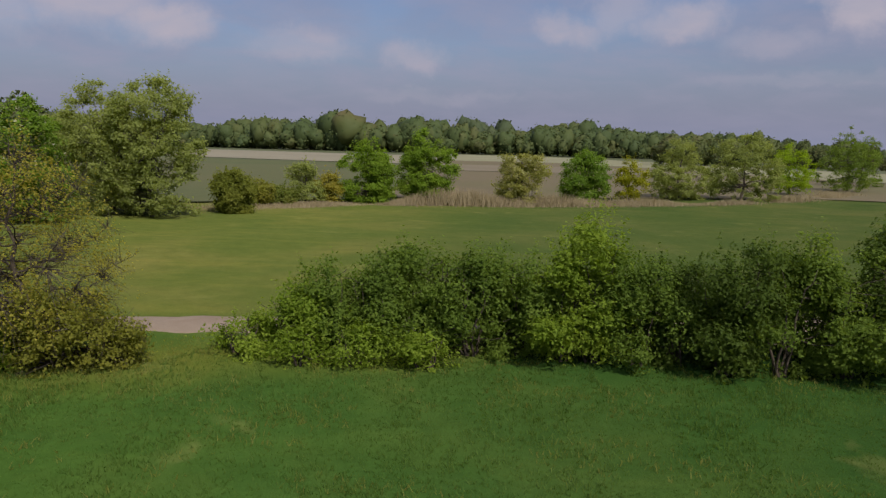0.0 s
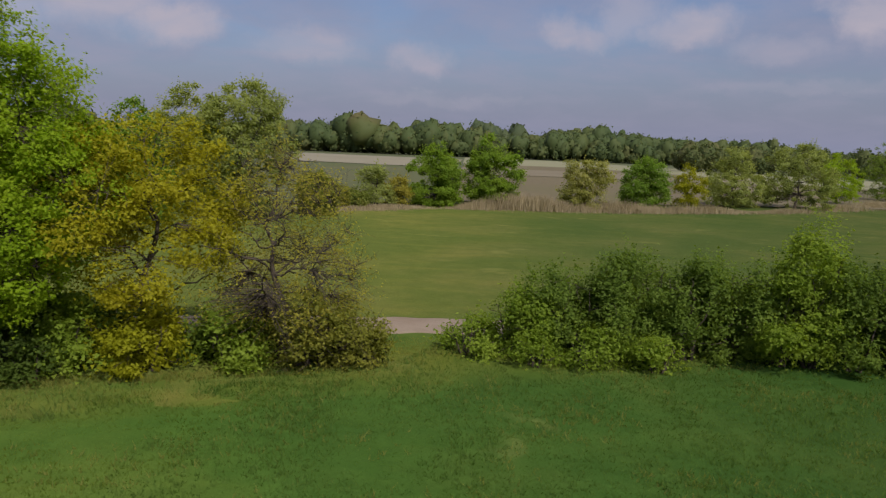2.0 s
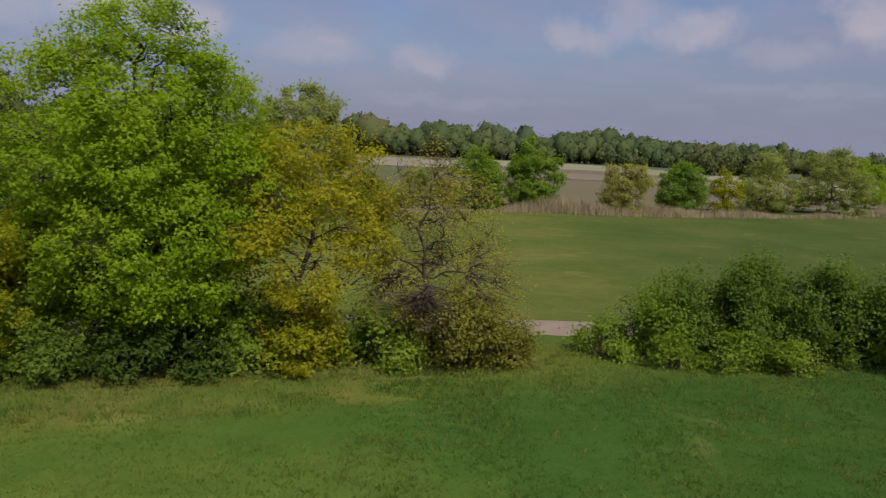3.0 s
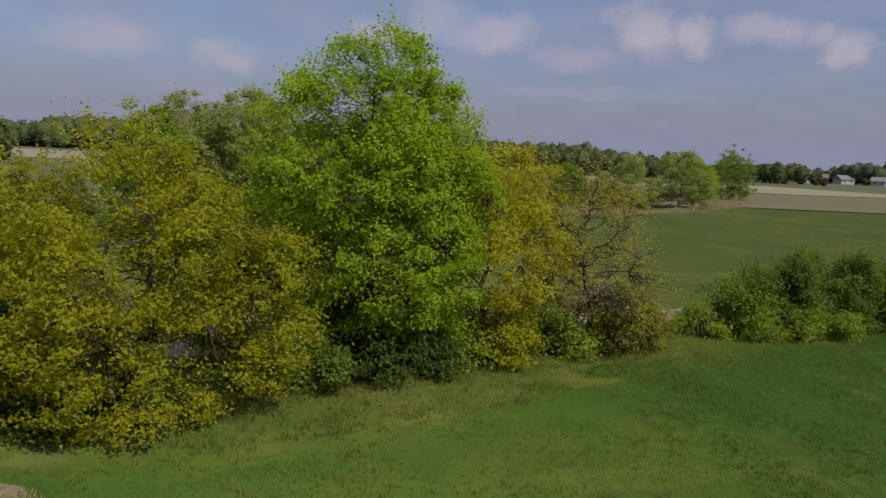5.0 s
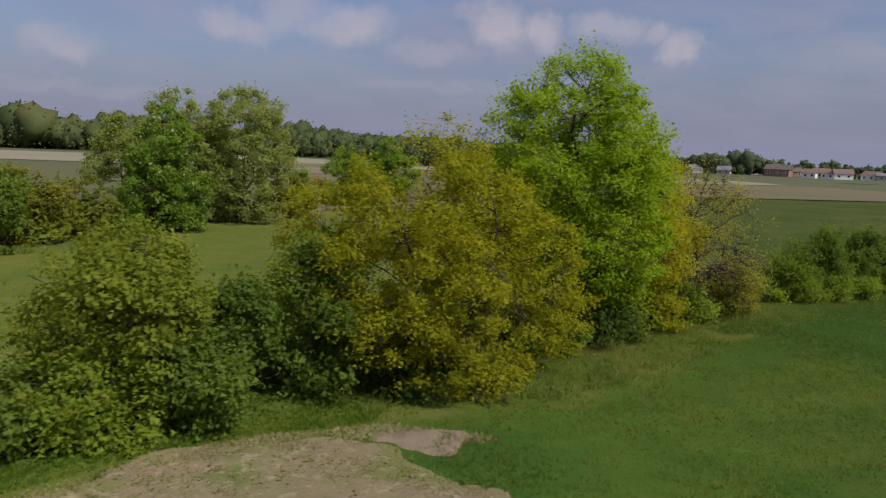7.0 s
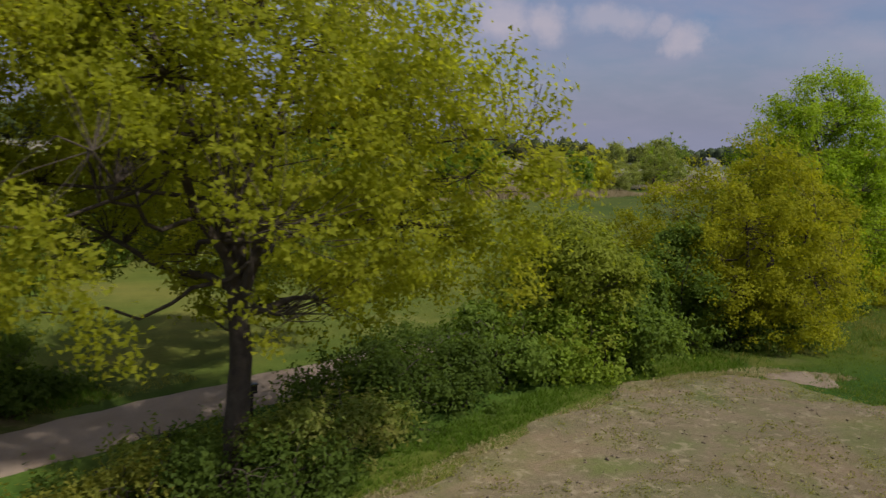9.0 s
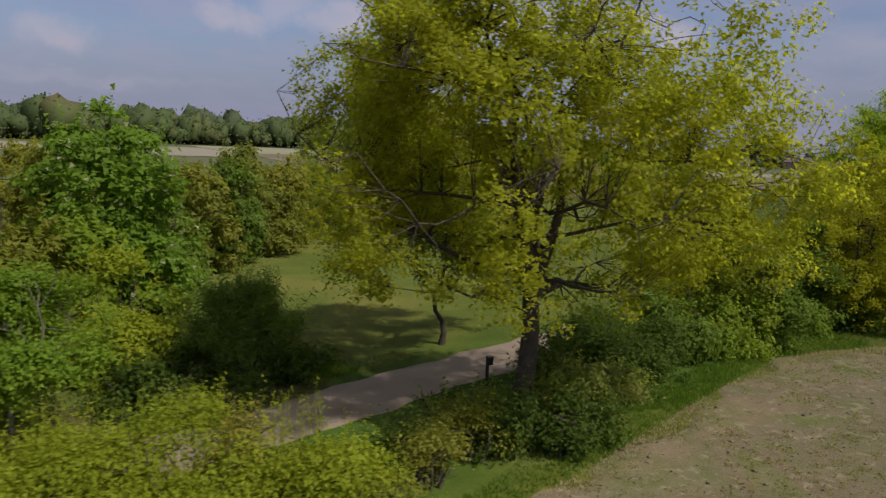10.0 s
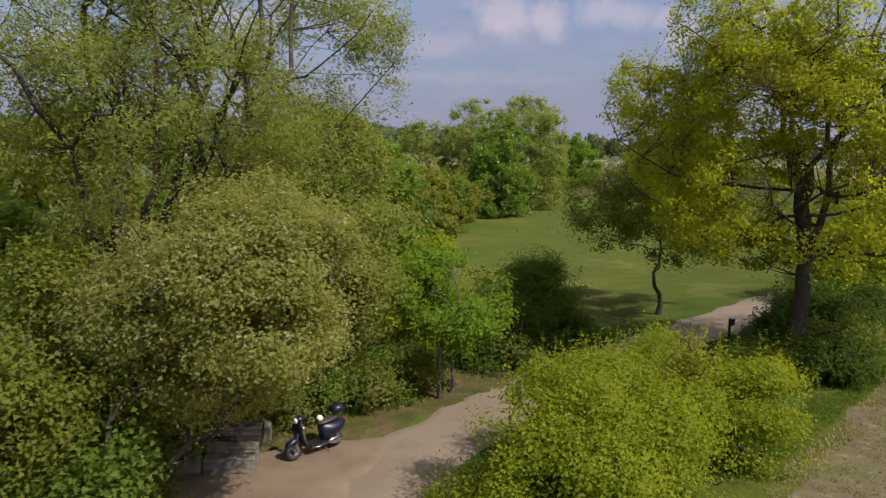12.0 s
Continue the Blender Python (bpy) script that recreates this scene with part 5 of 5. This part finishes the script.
def wheel(name, x, parent):
    r = 0.235
    hub = part(name, lathe([(0.03, -0.07), (0.06, -0.06), (0.065, 0.06), (0.03, 0.07)], at=(x, 0, r)), BLACK, parent, smooth=True)
    part("tyre", lathe([(0.15, -0.045), (0.2, -0.055), (0.23, -0.04), (0.237, 0), (0.23, 0.04), (0.2, 0.055), (0.15, 0.045)], at=(x, 0, r), seg=32), RUBBER, hub, smooth=True)
    part("rim", lathe([(0.152, -0.04), (0.15, -0.046), (0.135, -0.03), (0.05, -0.045), (0.045, 0.045), (0.135, 0.03), (0.15, 0.046), (0.152, 0.04)], at=(x, 0, r), seg=32), CHROME, hub, "silver rim", True)


def scooter(x, y, turn, lean):
    ob = thing("motor_scooter", (x, y, float(rise(x, y)) + 0.075), "parked dark blue motor scooter with a round top case", "scooter", turn=turn)
    ob.matrix_basis = ob.matrix_basis @ pose(0, 0, 0, lean, 0, 0) @ Matrix.Scale(0.77, 4)
    f, b = 0.66, -0.62
    wheel("front_wheel", f, ob)
    wheel("rear_wheel", b, ob)
    part("front_fender", loft([((f + 0.26, 0, 0.33), 0.03, 0.03, 0), ((f + 0.2, 0, 0.44), 0.085, 0.06, 0), ((f + 0.02, 0, 0.5), 0.1, 0.09, 0),
                               ((f - 0.16, 0, 0.47), 0.1, 0.1, 0), ((f - 0.27, 0, 0.36), 0.06, 0.07, 0)]), NAVY, ob, smooth=True)
    part("fork", rod([(f, 0.07, 0.24), (f - 0.05, 0.07, 0.45), (f - 0.15, 0.03, 0.8), (f - 0.2, 0, 0.98)], 0.022), CHROME, ob, "chrome fork arm", True)
    shield = loft([((f - 0.2, 0, 0.98), 0.07, 0.05, 0), ((f - 0.14, 0, 0.9), 0.2, 0.05, 0.02), ((f - 0.11, 0, 0.72), 0.25, 0.08, 0.03),
                   ((f - 0.16, 0, 0.5), 0.24, 0.08, 0.03), ((f - 0.26, 0, 0.34), 0.2, 0.06, 0.02), ((f - 0.36, 0, 0.28), 0.17, 0.03, 0)])
    leg = part("leg_shield", shield, NAVY, ob, smooth=True)
    part("shield_trim", rod([(f - 0.33, 0.19, 0.3), (f - 0.2, 0.255, 0.52), (f - 0.13, 0.265, 0.74), (f - 0.17, 0.2, 0.93), (f - 0.19, 0, 1.0), (f - 0.17, -0.2, 0.93), (f - 0.13, -0.265, 0.74),
                            (f - 0.2, -0.255, 0.52), (f - 0.33, -0.19, 0.3)], 0.012), CHROME, leg, "chrome edge trim", True)
    part("floorboard", box_bm(0.52, 0.36, 0.05, (-0.02, 0, 0.27), 0.02), BLACK, ob)
    part("sill_trim", rod([(0.24, 0.19, 0.25), (-0.05, 0.2, 0.24), (-0.3, 0.2, 0.26)], 0.014), CHROME, ob, "chrome sill trim", True)
    part("sill_trim", rod([(0.24, -0.19, 0.25), (-0.05, -0.2, 0.24), (-0.3, -0.2, 0.26)], 0.014), CHROME, ob, "chrome sill trim", True)
    part("headset", loft([((f - 0.05, 0, 1.02), 0.05, 0.05, 0), ((f - 0.1, 0, 1.04), 0.1, 0.085, 0), ((f - 0.2, 0, 1.06), 0.13, 0.08, 0), ((f - 0.3, 0, 1.05), 0.06, 0.04, 0)]), NAVY, ob, smooth=True)
    part("headlight", loft([((f - 0.02, 0, 1.02), 0.02, 0.02, 0), ((f - 0.035, 0, 1.02), 0.065, 0.065, 0), ((f - 0.07, 0, 1.02), 0.075, 0.075, 0)]), LENS, ob, "round headlight", True)
    bar = part("handlebar", rod([(f - 0.3, 0.34, 1.06), (f - 0.24, 0.22, 1.07), (f - 0.2, 0, 1.06), (f - 0.24, -0.22, 1.07), (f - 0.3, -0.34, 1.06)], 0.017), BLACK, ob, smooth=True)
    for s in (1, -1):
        part("mirror_stalk", rod([(f - 0.23, 0.2 * s, 1.08), (f - 0.22, 0.26 * s, 1.13), (f - 0.24, 0.3 * s, 1.17)], 0.007, 6), CHROME, bar, "", True)
        part("mirror", loft([((f - 0.215, 0.31 * s, 1.19), 0.03, 0.03, 0), ((f - 0.225, 0.31 * s, 1.19), 0.06, 0.05, 0), ((f - 0.25, 0.31 * s, 1.19), 0.055, 0.045, 0)]), BLACK, bar, "", True)
    part("rear_body", loft([((-0.16, 0, 0.5), 0.1, 0.22, 0.04), ((-0.26, 0, 0.52), 0.18, 0.24, 0.03), ((-0.45, 0, 0.53), 0.235, 0.23, 0), ((-0.66, 0, 0.56), 0.24, 0.19, 0),
                            ((-0.84, 0, 0.6), 0.17, 0.13, 0), ((-0.94, 0, 0.63), 0.06, 0.06, 0)], 20), NAVY, ob, smooth=True)
    part("seat", loft([((-0.08, 0, 0.77), 0.09, 0.035, 0), ((-0.2, 0, 0.79), 0.15, 0.06, 0), ((-0.36, 0, 0.8), 0.16, 0.06, 0), ((-0.52, 0, 0.82), 0.15, 0.055, 0), ((-0.64, 0, 0.82), 0.1, 0.04, 0)]), LEATHER, ob, "brown seat", True)
    part("exhaust", loft([((-0.3, -0.2, 0.22), 0.03, 0.03, 0), ((-0.4, -0.22, 0.23), 0.06, 0.065, 0), ((-0.75, -0.22, 0.28), 0.065, 0.07, 0), ((-0.82, -0.22, 0.29), 0.03, 0.03, 0)]), CHROME, ob, "silver exhaust", True)
    part("engine_case", loft([((-0.3, 0.16, 0.28), 0.05, 0.06, 0), ((-0.42, 0.17, 0.27), 0.07, 0.09, 0), ((-0.62, 0.17, 0.26), 0.06, 0.1, 0), ((-0.74, 0.16, 0.26), 0.03, 0.05, 0)]), CHROME, ob, "silver engine case", True)
    part("tail_light", loft([((-0.93, 0, 0.68), 0.05, 0.045, 0), ((-0.97, 0, 0.68), 0.045, 0.04, 0)]), REDLENS, ob, "red tail light", True)
    rack = part("rack", rod([(-0.56, 0.1, 0.84), (-0.69, 0.11, 0.9), (-0.86, 0.08, 0.9), (-0.86, -0.08, 0.9), (-0.69, -0.11, 0.9), (-0.56, -0.1, 0.84)], 0.01, 6), CHROME, ob, "chrome rack", True)
    part("top_case", loft([((-0.52, 0, 1.03), 0.08, 0.06, 0), ((-0.56, 0, 1.04), 0.16, 0.11, 0), ((-0.7, 0, 1.05), 0.19, 0.14, 0), ((-0.84, 0, 1.04), 0.17, 0.12, 0), ((-0.91, 0, 1.03), 0.08, 0.06, 0)], 20), NAVY, ob, "rounded dark blue top case", True)
    part("kickstand", rod([(-0.2, 0.1, 0.22), (-0.25, 0.2, 0.05), (-0.28, 0.26, -0.06)], 0.011, 6), BLACK, ob, "", True)
    return ob


scooter(-59.31, 8.37, 203.6, 0)
helmet = thing("helmet", (-59.2, 8.42, 0.71), "pale ivory open-face helmet on a scooter seat", "helmet", turn=206)
helmet.scale = (0.55, 0.55, 0.55)
part("shell", loft([((0.13, 0, 0.05), 0.05, 0.05, 0), ((0.08, 0, 0.07), 0.11, 0.1, 0), ((0, 0, 0.08), 0.125, 0.125, 0), ((-0.08, 0, 0.06), 0.1, 0.1, 0), ((-0.12, 0, 0.04), 0.04, 0.05, 0)]), IVORY, helmet, smooth=True)
part("visor", loft([((0.1, 0, 0.07), 0.1, 0.03, 0), ((0.16, 0, 0.05), 0.08, 0.015, 0)]), BLACK, helmet, "dark visor", True)


def worn_block(name, x, y, turn, sx, sy, sz, mat, label, category, seed, group=""):
    """A weathered block with a stepped top and broken edges."""
    rng = random.Random(seed)
    ob = thing(name, (x, y, float(rise(x, y)) + 0.06), label, category, group, turn=turn)
    for piece, (dx, dy, dz, ax, ay, az) in (("base", (sx, sy, sz * 0.72, 0, 0, sz * 0.36)), ("ledge", (sx * 0.98, sy * 0.55, sz * 0.28, 0, sy * 0.2, sz * 0.86))):
        bm = box_bm(dx, dy, dz, (ax, ay, az))
        bmesh.ops.subdivide_edges(bm, edges=bm.edges[:], cuts=5, use_grid_fill=True)
        bmesh.ops.bevel(bm, geom=[e for e in bm.edges if len(e.link_faces) == 2 and e.calc_face_angle(0) > 1], offset=0.015, segments=1, affect="EDGES")
        for v in bm.verts:
            v.co += Vector((rng.uniform(-1, 1), rng.uniform(-1, 1), rng.uniform(-1, 1))) * 0.009
        part(piece, bm, mat, ob)
    return ob


BLOCKS = "concrete blocks beside the lay-by"
worn_block("concrete_block", -60.95, 8.2, -20, 0.95, 0.55, 0.44, CONCRETE, "weathered grey concrete block on the sandy lay-by", "block", 1, BLOCKS)
worn_block("concrete_block", -61.84, 8.5, -14, 0.8, 0.55, 0.42, CONCRETE, "weathered grey concrete block half under a shrub", "block", 2, BLOCKS)
chest = thing("timber_box", (-60.9, 9.15, 0.03), "dark weathered timber box behind concrete blocks", "box", turn=-15)
for k in range(3):
    part("front_board", box_bm(1.25, 0.05, 0.155, (0, -0.3, 0.1 + 0.165 * k), 0.012), OLDWOOD, chest)
for s in (-0.6, 0.6):
    part("end_board", box_bm(0.05, 0.55, 0.5, (s, 0, 0.25), 0.012), OLDWOOD, chest)
part("back_board", box_bm(1.25, 0.05, 0.5, (0, 0.3, 0.25), 0.012), OLDWOOD, chest)
for k in range(3):
    part("lid_board", box_bm(1.32, 0.2, 0.05, (0, -0.22 + 0.215 * k, 0.55 + 0.035 * k), 0.012), OLDWOOD, chest)
chest.scale = (1.0, 1.0, 0.78)
stone = thing("marker_stone", (-60.1, 9.4, 0.0), "pale upright marker stone beside a timber box", "stone")
bm = box_bm(0.19, 0.14, 0.46, (0, 0, 0.22))
bmesh.ops.subdivide_edges(bm, edges=bm.edges[:], cuts=4, use_grid_fill=True)
for v in bm.verts:
    v.co += Vector((noise.noise(v.co * 5), noise.noise(v.co * 5 + Vector((9, 0, 0))), noise.noise(v.co * 4 + Vector((0, 9, 0))))) * 0.04
    v.co.xy *= 1 - 0.35 * max(0, v.co.z)
part("stone", bm, CONCRETE, stone, smooth=True)

sign = thing("marker_post", (-45.0, 12.3, 0), "short wooden post with a small dark box beside the track", "post", turn=20)
part("post", box_bm(0.07, 0.07, 0.85, (0, 0, 0.375), 0.01), OLDWOOD, sign)
panel = part("box", box_bm(0.16, 0.1, 0.2, (0, -0.085, 0.68), 0.012), OLDWOOD, sign, "small dark box")
part("lid", box_bm(0.2, 0.14, 0.024, (0, -0.085, 0.79), 0.006), BLACK, panel)
stake = thing("tree_stake", (-55.75, 10.6, 0), "pale wooden stake beside a young tree", "stake")
part("stake", rod([(0, 0, -0.2), (0.01, 0, 0.6), (0, 0.02, 1.3)], 0.055, 10), BARK_PALE, stake, smooth=True)
part("tie", rod([(0.06, -0.06, 1.0), (0.1, 0.1, 1.02), (-0.06, 0.08, 1.0), (-0.06, -0.06, 1.01)], 0.012, 6), BLACK, stake)


# ---- the bare field ----
def clods():
    rng = np.random.default_rng(41)
    n = 4200
    p = np.stack([rng.uniform(-56, -27.5, n), rng.uniform(-3, 12, n)], 1)
    p = p[depth_in(p[:, 0], p[:, 1], FIELD_EDGE) > 0.25]
    n = len(p)
    s = rng.gamma(1.6, 0.012, n).clip(0.01, 0.06)
    octa = np.array([(1, 0, 0), (0, 1, 0), (-1, 0, 0), (0, -1, 0), (0, 0, 0.8), (0, 0, -0.6)], float)
    v = (octa[None] * rng.uniform(0.5, 1.4, (n, 6, 1)) + rng.normal(size=(n, 6, 3)) * 0.2) * s[:, None, None]
    v += np.c_[p, rise(p[:, 0], p[:, 1]) + 0.055][:, None]
    f = np.array([(0, 1, 4), (1, 2, 4), (2, 3, 4), (3, 0, 4), (1, 0, 5), (2, 1, 5), (3, 2, 5), (0, 3, 5)])
    tagged(new("clods", quick("clods", v.reshape(-1, 3), (f[None] + 6 * np.arange(n)[:, None, None]).reshape(-1, 3), CLOD)), "dry soil clods and stones on a bare field", "clods", kind="stuff")


def weeds():
    rng = np.random.default_rng(42)
    n = 8000
    p = np.stack([rng.uniform(-56, -27.5, n), rng.uniform(-3, 12, n)], 1)
    w = lump(rng, 12, 0.8)(np.c_[p, np.zeros(n)])
    p = p[(depth_in(p[:, 0], p[:, 1], FIELD_EDGE) > 0.2) & (w > -0.9)]
    k = 8
    c = np.repeat(np.c_[p, rise(p[:, 0], p[:, 1]) + 0.08], k, 0) + rng.normal(size=(len(p) * k, 3)) * [0.07, 0.07, 0.02]
    v, f = leaves(rng, c, np.zeros_like(c), 0.045, 0.032, 0.4)
    tagged(new("weeds", quick("weeds", v, f, BLADE_DRY)), "low green weeds scattered on a bare field", "weeds", kind="stuff")


clods()
weeds()
RIM = [(-52.4, 3.2), (-48.8, 4.8), (-44.8, 6.6), (-41.5, 8.4), (-38.0, 9.7), (-35.9, 10.6), (-33.2, 11.3), (-30.4, 11.1), (-29.4, 10.3), (-28.3, 10.3), (-30.3, 11.8), (-33.2, 12.0), (-36, 11.3), (-41.3, 9.1), (-44.6, 7.3), (-48.5, 5.5), (-52, 4.0)]
blades("straw", [(-55, 1.6), (-48.8, 4.8), (-41.5, 8.4), (-35.9, 10.6), (-30.4, 11.1), (-29.2, 9.5), (-28.5, 3), (-29, -2), (-55, -2)], 16, 0.05, 0.016, STRAW, "short dry stubble on a bare field", 310)
blades("straw", RIM, 240, 0.09, 0.03, STRAW, "dry straw along the rim of a field", 311)
blades("straw", [(-29.5, 13.2), (-26, 14.4), (-21, 16.2), (-15, 18.4), (-11.5, 19.8), (-11.5, 20.6), (-15, 19.2), (-21, 17.2), (-26, 15.6), (-29.5, 14.2)], 110, 0.16, 0.028, BLADE_DRY, "dry straw-coloured grass at the foot of shrubs", 312)
blades("grass", [(-36.5, 11.8), (-33.3, 12.4), (-31.0, 11.9), (-28.0, 11.6), (-27.6, 8.0), (-28.0, 2.0), (-29.6, 2.0), (-30.2, 7.6), (-31.6, 9.6), (-33.2, 10.9), (-36.5, 10.6)], 60, 0.09, 0.024,
       BLADE, "ragged grass creeping over a field corner", 314, ragged=0.7, thin=-0.2)
blades("straw", [(-11.6, 20.4), (-10.2, 20.4), (-9.4, 23.6), (-11.6, 23.6)], 60, 0.07, 0.02, BLADE_DRY, "short worn grass on a path to the track", 313)


# ---- the far village ----
def house(x, y, turn, long, deep, walls, ridge, wall_mat, roof_mat, label, seed):
    ob = thing("house", (x, y, 0), label, "house", "houses of the far village", turn=turn)
    part("wall", box_bm(long, deep, walls, (0, 0, walls / 2)), wall_mat, ob)
    bm = bmesh.new()
    o = 0.5
    low = [bm.verts.new(p) for p in ((-long / 2 - o, -deep / 2 - o, walls - 0.1), (long / 2 + o, -deep / 2 - o, walls - 0.1), (long / 2 + o, deep / 2 + o, walls - 0.1), (-long / 2 - o, deep / 2 + o, walls - 0.1))]
    top = [bm.verts.new((-long / 2 - o, 0, walls + ridge)), bm.verts.new((long / 2 + o, 0, walls + ridge))]
    for q in ((low[0], low[1], top[1], top[0]), (low[2], low[3], top[0], top[1]), (low[1], low[2], top[1]), (low[3], low[0], top[0]), (low[3], low[2], low[1], low[0])):
        bm.faces.new(q)
    part("roof", bm, roof_mat, ob)
    count = max(2, int(long / 4))
    for k in range(count):
        win = part("window", box_bm(1.4, 0.1, 1.3, (-long / 2 + (k + 0.5) * long / count, -deep / 2 - 0.03, walls * 0.55)), WALLWHITE, ob)
        part("pane", box_bm(1.15, 0.06, 1.05, (-long / 2 + (k + 0.5) * long / count, -deep / 2 - 0.08, walls * 0.55)), PANE, win)
    return ob


VILLAGE = ((38.6, 720, 14, 9, 4.6, 1.5, 1), (39.6, 760, 9, 8, 3.0, 2.5, 0), (41.1, 750, 8, 8, 2.8, 2.4, 1), (43.2, 730, 7, 7, 2.8, 2.2, 1), (44.9, 790, 8, 8, 8, 2, 1),
           (46.8, 720, 13, 9, 4.2, 2.8, 2), (47.7, 740, 9, 8, 3.2, 2.4, 2), (48.9, 700, 7, 8, 3.0, 2.2, 0), (49.5, 705, 8, 8, 3.3, 2.3, 0), (50.1, 700, 7, 8, 2.9, 2.2, 0), (50.8, 695, 9, 8, 3.2, 2.4, 0),
           (52.6, 700, 8, 8, 2.8, 2.2, 0), (53.6, 690, 12, 9, 3.0, 1.2, 1), (55.6, 700, 9, 8, 2.8, 2.2, 1))
LOOK = ((WALLWHITE, ROOFRED, "white house with a dull red roof in a far village"), (WALLGREY, ROOFGREY, "grey house with a pale grey roof in a far village"),
        (WALLBRICK, ROOFDARK, "brick house with a dark roof in a far village"))
for n, (az, far, long, deep, walls, ridge, kind) in enumerate(VILLAGE):
    a = radians(az)
    wall_look, roof_look, text = LOOK[kind]
    house(-32.8 + 0.64 * far * math.sin(a), -3.4 + 0.64 * far * math.cos(a), -az + (n * 37 % 80) - 40, long, deep, walls, ridge, wall_look, roof_look, text, n)

# ---- from plan units to metres ----
for ob in list(scene.objects):
    if ob.parent is None and ob.type in ("MESH", "EMPTY"):
        ob.matrix_basis = Matrix.Scale(UNIT, 4) @ ob.matrix_basis
